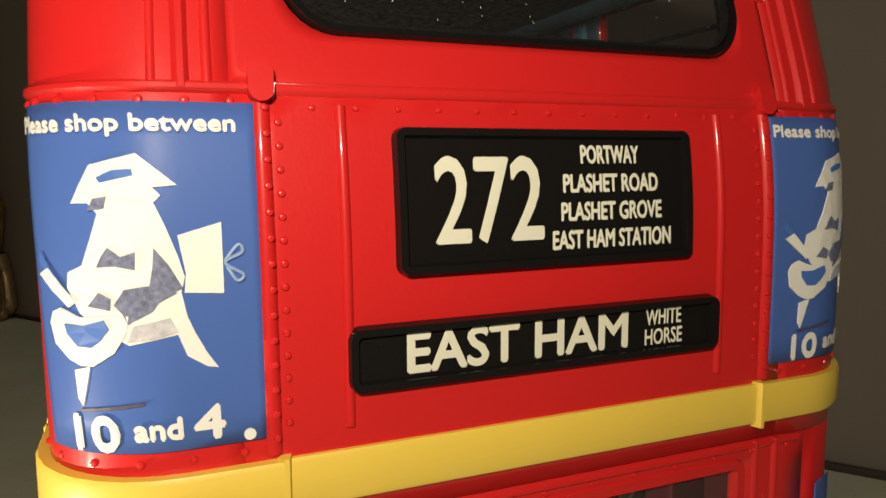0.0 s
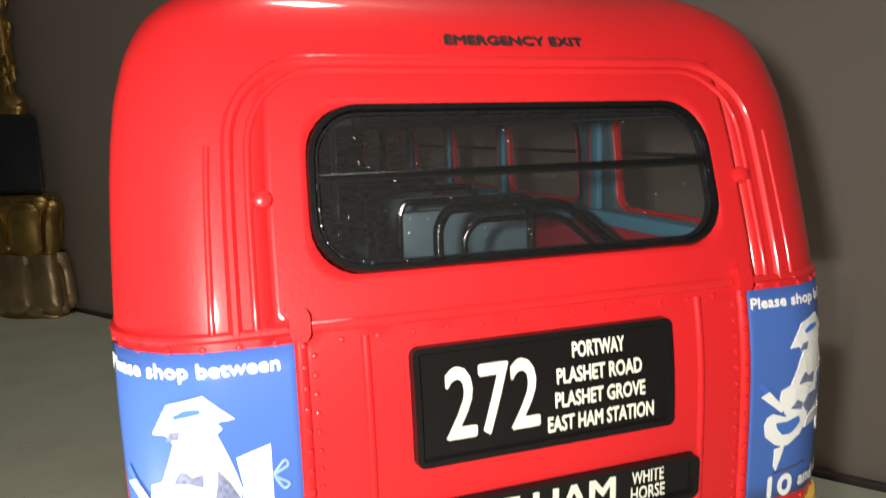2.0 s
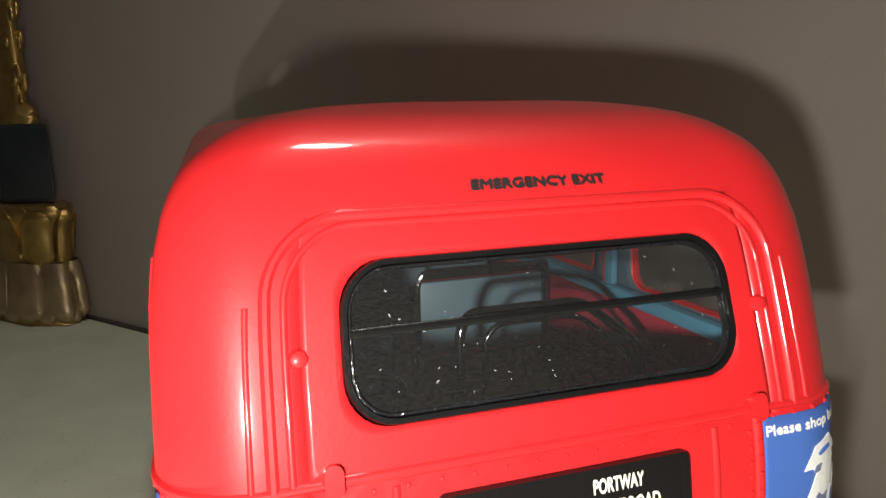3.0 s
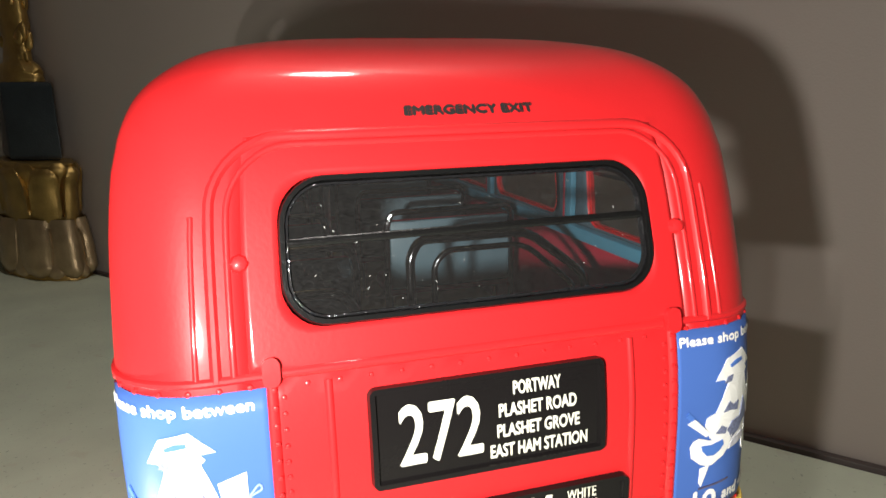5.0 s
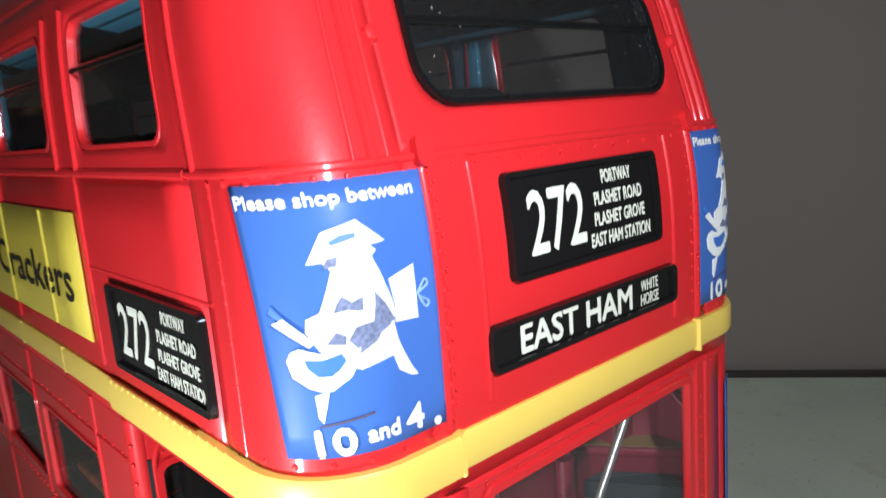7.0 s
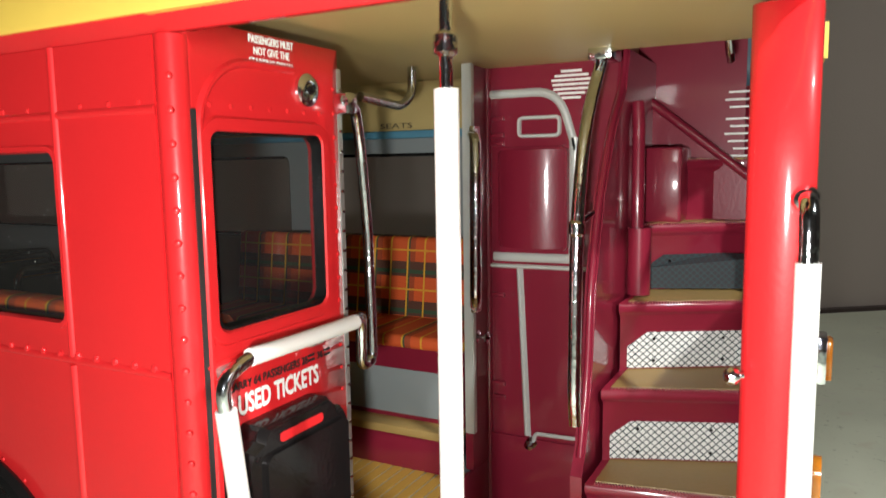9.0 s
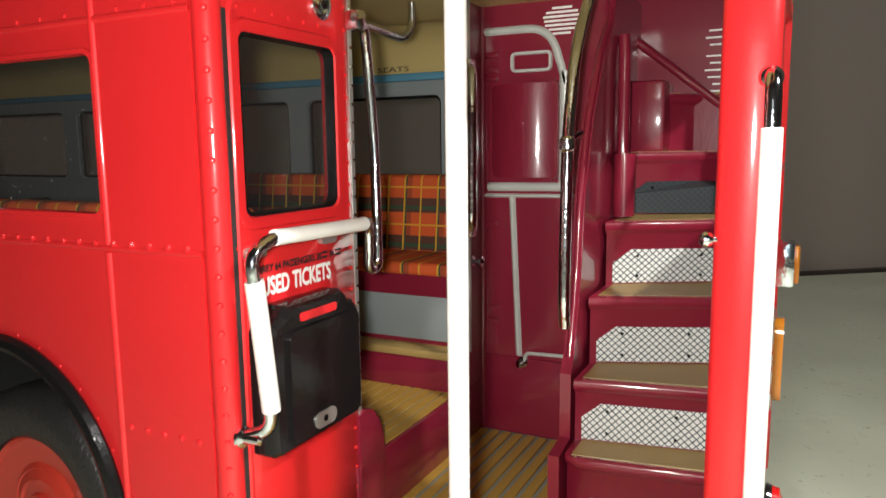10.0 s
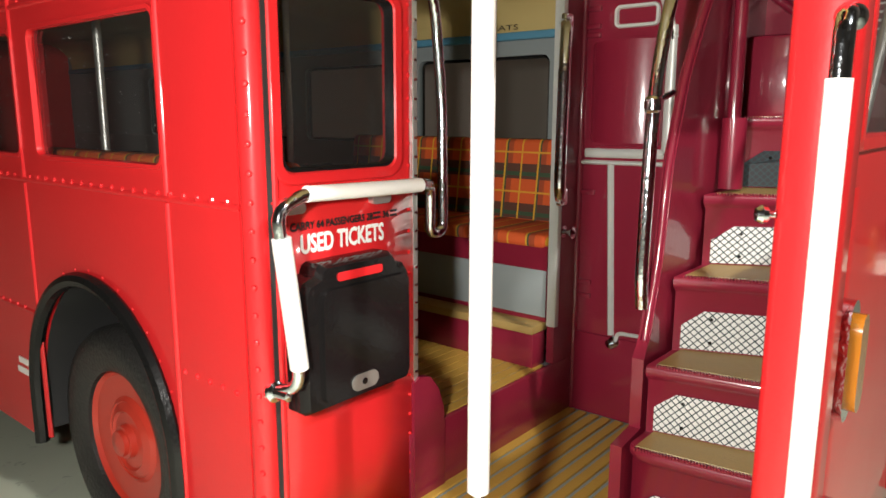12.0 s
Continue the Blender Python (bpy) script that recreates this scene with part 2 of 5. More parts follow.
def lathe(bm, profile, centre, axis, n=32):
    """Turns (radius, along) points about an axis through the centre."""
    axis = Vector(axis).normalized()
    side = axis.orthogonal().normalized()
    up = axis.cross(side)
    rings = []
    for r, h in profile:
        rings.append([bm.verts.new(Vector(centre) + axis * h + (side * math.cos(a) + up * math.sin(a)) * max(r, 1e-4)) for a in [2 * math.pi * j / n for j in range(n)]])
    for a, b in zip(rings, rings[1:]):
        for j in range(n):
            bm.faces.new((a[j], a[(j + 1) % n], b[(j + 1) % n], b[j]))
    return bm


def grid(bm, f, us, vs, mat=0):
    """A sheet of f(u, v) over two lists of numbers."""
    rows = [[bm.verts.new(f(u, v)) for u in us] for v in vs]
    for a, b in zip(rows, rows[1:]):
        for i in range(len(us) - 1):
            bm.faces.new((a[i], a[i + 1], b[i + 1], b[i])).material_index = mat
    return bm


def span(a, b, n):
    return [a + (b - a) * i / n for i in range(n + 1)]


def round_rect(u0, u1, v0, v1, r, arc=7, side=8):
    """Points round a rectangle with rounded corners; equal counts whatever its size."""
    r = min(r, (u1 - u0) / 2 - 1e-4, (v1 - v0) / 2 - 1e-4)
    corners = [(u1 - r, v0 + r, -90), (u1 - r, v1 - r, 0), (u0 + r, v1 - r, 90), (u0 + r, v0 + r, 180)]
    out = []
    for i, (cu, cv, a0) in enumerate(corners):
        own = [(cu + r * math.cos(radians(a0 + 90 * j / arc)), cv + r * math.sin(radians(a0 + 90 * j / arc))) for j in range(arc + 1)]
        nu, nv, na = corners[(i + 1) % 4]
        nxt = (nu + r * math.cos(radians(na)), nv + r * math.sin(radians(na)))
        out += own + [(own[-1][0] + (nxt[0] - own[-1][0]) * j / side, own[-1][1] + (nxt[1] - own[-1][1]) * j / side) for j in range(1, side)]
    return out


def holed(bm, f, rect, hole, r, rings=5, outer=0.002, mat=0):
    """A sheet over the rectangle (u0, u1, v0, v1) with a rounded hole."""
    a, b = round_rect(*hole, r), round_rect(*rect, outer)
    rows = [[bm.verts.new(f(p[0] + (q[0] - p[0]) * i / rings, p[1] + (q[1] - p[1]) * i / rings)) for p, q in zip(a, b)] for i in range(rings + 1)]
    n = len(a)
    for s, t in zip(rows, rows[1:]):
        for j in range(n):
            bm.faces.new((s[j], t[j], t[(j + 1) % n], s[(j + 1) % n])).material_index = mat
    return bm


def ring_frame(bm, f, rect, r, width, proud, sink=0.0):
    """A rounded frame: a flat rim of the given width standing proud of the surface f(u, v, out)."""
    u0, u1, v0, v1 = rect
    w = width
    loops = [round_rect(u0, u1, v0, v1, r), round_rect(u0 + w * 0.2, u1 - w * 0.2, v0 + w * 0.2, v1 - w * 0.2, r - w * 0.2),
             round_rect(u0 + w * 0.8, u1 - w * 0.8, v0 + w * 0.8, v1 - w * 0.8, r - w * 0.8), round_rect(u0 + w, u1 - w, v0 + w, v1 - w, r - w)]
    outs = [-0.004, proud, proud, -sink]
    rows = [[bm.verts.new(f(u, v, o)) for u, v in lp] for lp, o in zip(loops, outs)]
    n = len(loops[0])
    for a, b in zip(rows, rows[1:]):
        for j in range(n):
            bm.faces.new((a[j], a[(j + 1) % n], b[(j + 1) % n], b[j]))
    return bm


def plate(bm, f, rect, r, out, sink=0.01, rings=4):
    """A rounded plate, its face `out` above the surface f(u, v, out), with a rim down to it."""
    u0, u1, v0, v1 = rect
    loop = round_rect(u0, u1, v0, v1, r)
    cu, cv = (u0 + u1) / 2, (v0 + v1) / 2
    rows = [[bm.verts.new(f(u, v, -sink)) for u, v in loop]]
    for i in range(rings):
        k = 1 - i / rings
        rows.append([bm.verts.new(f(cu + (u - cu) * k, cv + (v - cv) * k, out)) for u, v in loop])
    n = len(loop)
    for a, b in zip(rows, rows[1:]):
        for j in range(n):
            bm.faces.new((a[j], a[(j + 1) % n], b[(j + 1) % n], b[j]))
    mid = bm.verts.new(f(cu, cv, out))
    for j in range(n):
        bm.faces.new((rows[-1][j], rows[-1][(j + 1) % n], mid))
    return bm


def shape(bm, f, pts, out, thick=0.004, fine=0.0):
    """A flat cut-out with the given outline on the surface f(u, v, out); fine: the longest edge, for curved surfaces."""
    own = bmesh.new()
    loop = [own.verts.new((u, v, 0)) for u, v in pts]
    for tri in tessellate_polygon([[Vector((u, v, 0)) for u, v in pts]]):
        own.faces.new([loop[i] for i in tri])
    for _ in range(5 if fine else 0):
        bmesh.ops.subdivide_edges(own, edges=[e for e in own.edges if e.calc_length() > fine], cuts=1)
        bmesh.ops.triangulate(own, faces=own.faces)
    rim = [e for e in own.edges if e.is_boundary]
    top = {v: bm.verts.new(f(v.co.x, v.co.y, out)) for v in own.verts}
    low = {v: bm.verts.new(f(v.co.x, v.co.y, out - thick)) for e in rim for v in e.verts}
    for fc in own.faces:
        bm.faces.new([top[v] for v in fc.verts])
    for e in rim:
        a, b = e.verts
        bm.faces.new((low[a], low[b], top[b], top[a]))
    own.free()
    bmesh.ops.recalc_face_normals(bm, faces=bm.faces)
    return bm


def ellipse(cu, cv, ru, rv, n=20, turn=0):
    c, s = math.cos(radians(turn)), math.sin(radians(turn))
    pts = [(ru * math.cos(2 * math.pi * j / n), rv * math.sin(2 * math.pi * j / n)) for j in range(n)]
    return [(cu + a * c - b * s, cv + a * s + b * c) for a, b in pts]


def lettering(bm, words, f, u0, u1, v0, v1, out, bold=0.0):
    """Words that fill the rectangle, laid onto the surface f(u, v, out); bold: how much the strokes grow."""
    cu = bpy.data.curves.new("words", "FONT")
    cu.body, cu.resolution_u = words, 3
    ob = new("words", cu)
    me = bpy.data.meshes.new_from_object(ob.evaluated_get(bpy.context.evaluated_depsgraph_get()))
    own = bmesh.new()
    own.from_mesh(me)
    bmesh.ops.subdivide_edges(own, edges=[e for e in own.edges if e.calc_length() > 0.5], cuts=1)
    xs, ys = [v.co.x for v in own.verts], [v.co.y for v in own.verts]
    lx, hx, ly, hy = min(xs), max(xs), min(ys), max(ys)
    for k, (du, dv) in enumerate(((0, 0), (bold, 0), (-bold, 0), (0, bold), (0, -bold)) if bold else ((0, 0),)):
        made = {}
        for v in own.verts:
            made[v] = bm.verts.new(f(u0 + du + (v.co.x - lx) / (hx - lx) * (u1 - u0), v0 + dv + (v.co.y - ly) / (hy - ly) * (v1 - v0), out + 0.0006 * k))
        for fc in own.faces:
            bm.faces.new([made[v] for v in fc.verts])
    own.free()
    bpy.data.objects.remove(ob)
    bpy.data.curves.remove(cu)
    bpy.data.meshes.remove(me)
    return bm


def rivets(bm, places, f, r=0.011, high=0.008):
    """Small domes at (u, v) on the surface f(u, v, out)."""
    for u, v in places:
        p, q, w = f(u, v, 0), f(u + 0.001, v, 0), f(u, v + 0.001, 0)
        a, b = (q - p).normalized(), (w - p).normalized()
        o = (f(u, v, 0.01) - p).normalized()
        rings = []
        for k, h in ((1.0, -0.001), (0.75, 0.65 * high), (0.0, high)):
            if k:
                rings.append([bm.verts.new(p + (a * math.cos(t) + b * math.sin(t)) * r * k + o * h) for t in [math.pi * j / 4 for j in range(8)]])
            else:
                rings.append(bm.verts.new(p + o * h))
        for j in range(8):
            bm.faces.new((rings[0][j], rings[0][(j + 1) % 8], rings[1][(j + 1) % 8], rings[1][j]))
            bm.faces.new((rings[1][j], rings[1][(j + 1) % 8], rings[2]))
    return bm


def bead(bm, pts, f, r=0.014, high=0.012):
    """A half-round strip along (u, v) points on the surface f(u, v, out)."""
    rows = []
    for i, (u, v) in enumerate(pts):
        a, b = pts[max(i - 1, 0)], pts[min(i + 1, len(pts) - 1)]
        d = Vector((b[0] - a[0], b[1] - a[1])).normalized()
        s = (-d.y, d.x)
        rows.append([bm.verts.new(f(u + s[0] * r * k, v + s[1] * r * k, h * high)) for k, h in ((-1.25, -0.3), (-0.9, 0.45), (-0.4, 0.95), (0.4, 0.95), (0.9, 0.45), (1.25, -0.3))])
    for a, b in zip(rows, rows[1:]):
        for j in range(5):
            bm.faces.new((a[j], b[j], b[j + 1], a[j + 1]))
    bm.faces.new(rows[0])
    bm.faces.new(rows[-1][::-1])
    return bm


def line(a, b, n=12):
    return [(a[0] + (b[0] - a[0]) * i / n, a[1] + (b[1] - a[1]) * i / n) for i in range(n + 1)]


# ---- the room: a table top, a wall that stands askew to the bus, its skirting ----
WALL_N, WALL_D = Vector((0.804, 0.594, 0)).normalized(), 7.05
WALL_T = Vector((WALL_N.y, -WALL_N.x, 0))


def room_box(along0, along1, off0, off1, z0, z1, bevel=0.0):
    bm = boxed(along0, along1, off0, off1, z0, z1, bevel=bevel)
    for v in bm.verts:
        v.co = WALL_T * v.co.x + WALL_N * v.co.y + Vector((0, 0, v.co.z))
    return bm


table = tagged(part("table", room_box(-30, 26, -24, WALL_D - 0.12, -0.9, 0, 0.08), TABLETOP), "green-grey speckled stone table under the model bus", "table")
for a, c in ((-28, -22), (24, -22), (-28, 5), (24, 5)):
    part("leg", room_box(a - 0.8, a + 0.8, c - 0.8, c + 0.8, -17.4, -0.92, 0.1), SKIRT, table, "dark square table leg")
tagged(part("trim", room_box(-30, 26, WALL_D - 0.118, WALL_D - 0.002, -0.9, 0.035, 0.01), SKIRT), "dark strip between table top and wall", "trim", kind="structure")
tagged(part("wall_back", room_box(-36, 36, WALL_D, WALL_D + 2.5, -17.4, 40), PLASTER), "plain taupe painted wall behind the table", "wall", kind="structure")
tagged(part("wall_left", room_box(-38.5, -36, -50, WALL_D + 2.5, -17.4, 40), PLASTER), "plain taupe painted side wall", "wall", kind="structure")
tagged(part("wall_right", room_box(36, 38.5, -50, WALL_D + 2.5, -17.4, 40), PLASTER), "plain taupe painted side wall", "wall", kind="structure")
tagged(part("wall_front", room_box(-36, 36, -50, -47.5, -17.4, 40), PLASTER), "plain taupe painted wall", "wall", kind="structure")
tagged(part("floor", room_box(-38.5, 38.5, -50, WALL_D + 2.5, -19, -17.4), SKIRT), "dark plain floor", "floor", kind="structure")
tagged(part("ceiling", room_box(-38.5, 38.5, -50, WALL_D + 2.5, 40, 42), PLASTER), "plain pale ceiling", "ceiling", kind="structure")


# ---- the bus ----
HALF, CORNER, FRONT = 1.22, 0.30, 8.35
PROFILE = [  # height, inset of the sides, inset of the rear
    (2.49, 0.0, 0.0), (2.75, 0.0, 0.0), (3.1, 0.0, 0.0), (3.3, 0.0, 0.012), (3.5, 0.004, 0.045), (3.65, 0.008, 0.085), (3.85, 0.016, 0.145), (4.0, 0.028, 0.188),
    (4.15, 0.05, 0.238), (4.28, 0.09, 0.298), (4.38, 0.15, 0.365), (4.46, 0.25, 0.455), (4.52, 0.38, 0.58), (4.56, 0.58, 0.74), (4.576, 0.80, 0.83), (4.58, 1.02, 0.88)]
ROOF_Z = 4.235


def along_profile(p):
    i = min(int(p), len(PROFILE) - 2)
    a, b, c, d = (PROFILE[min(max(j, 0), len(PROFILE) - 1)] for j in (i - 1, i, i + 1, i + 2))
    t = p - i
    return [0.5 * (2 * y + (z - x) * t + (2 * x - 5 * y + 4 * z - w) * t * t + (3 * y - x - 3 * z + w) * t ** 3) for x, y, z, w in zip(a, b, c, d)]


TABLE_P = [i * 0.02 for i in range(int((len(PROFILE) - 1) / 0.02) + 1)]
TABLE_Z = [along_profile(p)[0] for p in TABLE_P]


def shell_point(u, p):
    z, side, rear = along_profile(p)
    a, s = abs(u), (1 if u >= 0 else -1)
    if a <= HALF - CORNER:
        x, y = a, 0.0
    elif a <= HALF - CORNER + math.pi * CORNER / 2:
        t = (a - HALF + CORNER) / CORNER
        x, y = HALF - CORNER + CORNER * math.sin(t), CORNER - CORNER * math.cos(t)
    else:
        x, y = HALF, CORNER + a - (HALF - CORNER) - math.pi * CORNER / 2
    return Vector((s * x * (HALF - side) / HALF, y + rear * math.exp(-max(0, y) / 0.9), z))


def skin(u, z, out=0.0):
    """The outer skin of the upper deck: u runs round the plan from the rear's middle (nearside negative), z is the height."""
    p = float(np.interp(z, TABLE_Z, TABLE_P))
    at = shell_point(u, p)
    if not out:
        return at
    e = 0.004
    n = (shell_point(u + e, p) - shell_point(u - e, p)).cross(shell_point(u, p + e) - shell_point(u, p - e)).normalized()
    return at + n * out


def side_u(y, s=-1):
    """u on the side wall at the length y."""
    return s * (y - CORNER + HALF - CORNER + math.pi * CORNER / 2)


def near(y, z, out=0.0):
    """The nearside wall of the lower deck."""
    return Vector((-HALF - out, y, z))


def off(y, z, out=0.0):
    return Vector((HALF + out, y, z))


def rear(x, z, out=0.0):
    """The rear wall of the lower deck."""
    return Vector((x, -out, z))


def bulk(x, z, out=0.0):
    """The rear-facing end wall of the lower saloon."""
    return Vector((x, 1.43 - out, z))


bus = tagged(new("model_bus"), "red die-cast model of a double-decker bus with open rear platform", "model bus")

UPPER_BAYS = [(0.62, 1.48), (1.88, 2.90), (3.05, 4.07), (4.22, 5.24), (5.39, 6.41), (6.56, 7.58)]
LOWER_BAYS = [(1.90, 2.90), (3.05, 4.05), (4.20, 5.20), (5.35, 6.35)]
UW = (-0.684, 0.698, 3.634, 4.108)


def upper_deck():
    bm = bmesh.new()
    top = ROOF_Z
    holed(bm, skin, (-0.8, 0.8, 3.52, top), UW, 0.14, rings=6)
    grid(bm, skin, span(-0.8, 0.8, 16), span(2.49, 3.52, 10))
    for s in (-1, 1):
        a, b = s * 0.8, side_u(0.48, s)
        grid(bm, skin, span(min(a, b), max(a, b), 18), span(2.49, top, 16))
        cuts = [0.48] + [(p[1] + q[0]) / 2 for p, q in zip(UPPER_BAYS, UPPER_BAYS[1:])] + [FRONT - 0.3]
        for (w0, w1), c0, c1 in zip(UPPER_BAYS, cuts, cuts[1:]):
            us, hs = sorted((side_u(c0, s), side_u(c1, s))), sorted((side_u(w0, s), side_u(w1, s)))
            holed(bm, skin, (*us, 3.5, top), (*hs, 3.585, 4.08), 0.09, rings=3)
            grid(bm, skin, span(*us, 5), span(2.49, 3.5, 5))
    p0 = float(np.interp(top, TABLE_Z, TABLE_P))
    ps = span(p0, len(PROFILE) - 1, 30)
    us = span(side_u(FRONT - 0.3), side_u(0.48), 10) + span(side_u(0.48), -0.8, 18)[1:] + span(-0.8, 0.8, 16)[1:] + span(0.8, -side_u(0.48), 18)[1:] + span(-side_u(0.48), -side_u(FRONT - 0.3), 10)[1:]
    grid(bm, shell_point, us, ps)
    bmesh.ops.remove_doubles(bm, verts=bm.verts, dist=0.0015)
    bmesh.ops.recalc_face_normals(bm, faces=bm.faces)
    for fc in bm.faces:
        if fc.calc_center_median().z < 4.1:
            fc.material_index = 2
    part("upper_body", bm, [RED, CEIL, RED, DARKBLUE], bus, "glossy red upper deck with rounded corners and domed roof", solid=0.035)


upper_deck()
part("roof_crown", boxed(-0.26, 0.26, 0.86, FRONT - 0.3, 4.53, 4.5805), RED, bus)
part("front_wall", boxed(-1.2, 1.2, FRONT - 0.35, FRONT - 0.2, 0.4, 4.1, bevel=0.05), RED, bus)


def pane(name, f, rect, r, out, parent, glass=GLASS):
    bm = plate(bmesh.new(), f, rect, r, out, sink=-out + 0.012)
    ob = part(name, bm, glass, parent, "clear pane, slightly dusty")
    ob.visible_shadow = False
    return ob


# Rear emergency window: rubber frame, two panes, dividing bar
frame_1 = part("emergency_window", ring_frame(bmesh.new(), skin, UW, 0.155, 0.026, 0.014, 0.03), RUBBER, bus, "wide rear window in a black rubber frame")
pane("pane", skin, (UW[0] + 0.018, UW[1] - 0.018, UW[2] + 0.018, UW[3] - 0.018), 0.13, -0.012, frame_1)

part("pane_lip", ring_frame(bmesh.new(), skin, (UW[0] + 0.024, UW[1] - 0.024, UW[2] + 0.024, UW[3] - 0.024), 0.13, 0.012, 0.002, 0.02), PLASTIC_EDGE, frame_1, "clear moulded edge of the pane")


def dust(f, rect, count, seed, parent, out=-0.008, far=0.0045):
    """Fine pale flecks lying on a pane."""
    specks, rng = bmesh.new(), random.Random(seed)
    for i in range(count):
        u, z, a, n = rng.uniform(rect[0], rect[1]), rng.uniform(rect[2], rect[3]), rng.uniform(0, 3.14), rng.uniform(0.001, far) * rng.random() + 0.001
        d, e = Vector((math.cos(a), math.sin(a))) * n, Vector((-math.sin(a), math.cos(a))) * 0.0008
        shape(specks, f, [(u - d.x - e.x, z - d.y - e.y), (u + d.x - e.x, z + d.y - e.y), (u + d.x + e.x, z + d.y + e.y), (u - d.x + e.x, z - d.y + e.y)], out, 0.001)
    tagged(part("dust", specks, SILVER, parent, "pale dust flecks on the pane", smooth=0), kind="stuff")


dust(skin, (UW[0] + 0.08, UW[1] - 0.08, UW[2] + 0.06, UW[3] - 0.06), 44, 7, frame_1)
part("glazing_bar", bead(bmesh.new(), line((UW[0] + 0.03, 3.90), (UW[1] - 0.03, 3.905), 20), skin, 0.011, 0.006), RUBBER, frame_1)

for s in (-1, 1):
    for w0, w1 in UPPER_BAYS:
        hs = sorted((side_u(w0, s), side_u(w1, s)))
        fr = part("side_window", ring_frame(bmesh.new(), skin, (*hs, 3.585, 4.08), 0.09, 0.022, 0.003, 0.03), RED, bus)
        pane("pane", skin, (hs[0] + 0.015, hs[1] - 0.015, 3.60, 4.065), 0.08, -0.02, fr)
        part("glazing_bar", bead(bmesh.new(), line((hs[0] + 0.02, 3.885), (hs[1] - 0.02, 3.885), 3), skin, 0.009, 0.004), GUNMETAL, fr)

# Seams of the upper deck: raised door outline, pressed panel lines, ledges
def seams():
    b = lambda pts, r=0.014, h=0.012: part("body_seam", bead(bmesh.new(), pts, skin, r, h), RED, bus)
    arch = [(-0.90, z) for z in span(3.50, 4.0, 8)] + [(-0.9 + 0.22 - 0.22 * math.cos(t), 4.02 + 0.215 * math.sin(t)) for t in span(0.1, math.pi / 2, 8)]
    arch += [(x, 4.235) for x in span(-0.62, 0.62, 14)] + [(-a, z) for a, z in arch[::-1]]
    b(arch, 0.016, 0.014)
    inner = [(u * 0.94, 3.5 + (z - 3.5) * 0.965) for u, z in arch]
    b(inner, 0.010, 0.008)
    for s in (-1, 1):
        b(line((s * 0.96, 3.50), (s * 0.955, 4.0), 8), 0.008, 0.006)
        b(line((s * 0.735, 2.68), (s * 0.735, 3.50), 10), 0.018, 0.014)
        b(line((s * 0.555, 2.72), (s * 0.555, 3.47), 10), 0.012, 0.010)
        b(line((side_u(0.36, s), 2.68), (side_u(0.36, s), 3.47), 10), 0.008, 0.004)
        b(line((s * 0.72, 3.505), (side_u(0.5, s), 3.50), 16), 0.012, 0.012)
        b(line((side_u(0.5, s), 3.50), (side_u(8.0, s), 3.50), 8), 0.016, 0.014)
        b(line((side_u(0.44, s), 3.50), (side_u(0.44, s), 4.10), 8), 0.012, 0.010)
        for y in (1.60, 3.0, 4.15, 5.3, 6.5):
            b(line((side_u(y, s), 2.70), (side_u(y, s), 3.49), 4), 0.014, 0.010)
        for w0, w1 in zip(UPPER_BAYS, UPPER_BAYS[1:]):
            for y in (w0[1] + 0.07, w1[0] - 0.07):
                b(line((side_u(y, s), 3.50), (side_u(y, s), 4.12), 4), 0.014, 0.014)
        b(line((side_u(0.45, s), 3.12), (side_u(1.58, s), 3.12), 4), 0.006, 0.004)
    b(line((-0.70, 3.505), (0.70, 3.505), 20), 0.014, 0.010)
    for s in (-1, 1):
        part("door_hinge", plate(bmesh.new(), skin, (s * 0.735 - 0.028, s * 0.735 + 0.028, 3.47, 3.56), 0.026, 0.03), RED, bus)
        bm = bmesh.new()
        rivets(bm, [(s * 0.81, 3.85)], skin, 0.032, 0.034)
        part("lamp_boss", bm, RED, bus)
        bm = bmesh.new()
        rivets(bm, [(s * 0.728, z) for z in span(2.72, 3.46, 13)], lambda u, v, o=0.0: skin(u, v, o + 0.012), 0.010, 0.009)
        rivets(bm, [(s * 0.698, z) for z in span(2.75, 3.43, 13)], skin, 0.010, 0.009)
        rivets(bm, [(side_u(0.36, s), z) for z in span(2.72, 3.44, 12)], skin, 0.010, 0.008)
        rivets(bm, [(u, 3.475) for u in span(s * 0.80, side_u(0.36, s), 7)], skin, 0.011, 0.009)
        rivets(bm, [(u, 2.695) for u in span(s * 0.80, side_u(0.36, s), 6)], skin, 0.010, 0.008)
        part("rivets", bm, RED, bus)
    bm = bmesh.new()
    rivets(bm, [(x, 3.465) for x in span(-0.62, 0.62, 12)], skin, 0.009, 0.007)
    part("rivets", bm, RED, bus)


seams()


# The yellow band round the waist
def band(u0, u1, z0, z1, n, out, name="waist_band"):
    bm = bmesh.new()
    us = span(u0, u1, n)
    rows = [[bm.verts.new(skin(u, z, o)) for u in us] for z, o in ((z0, -0.01), (z0, out), (z0 + 0.012, out + 0.006), (z1 - 0.012, out + 0.006), (z1, out), (z1, -0.01))]
    for a, b in zip(rows, rows[1:]):
        for i in range(n):
            bm.faces.new((a[i], a[i + 1], b[i + 1], b[i]))
    for i in (0, n):
        bm.faces.new([r[i] for r in rows])
    bmesh.ops.recalc_face_normals(bm, faces=bm.faces)
    return part(name, bm, YELLOW, bus, "pale yellow painted band")


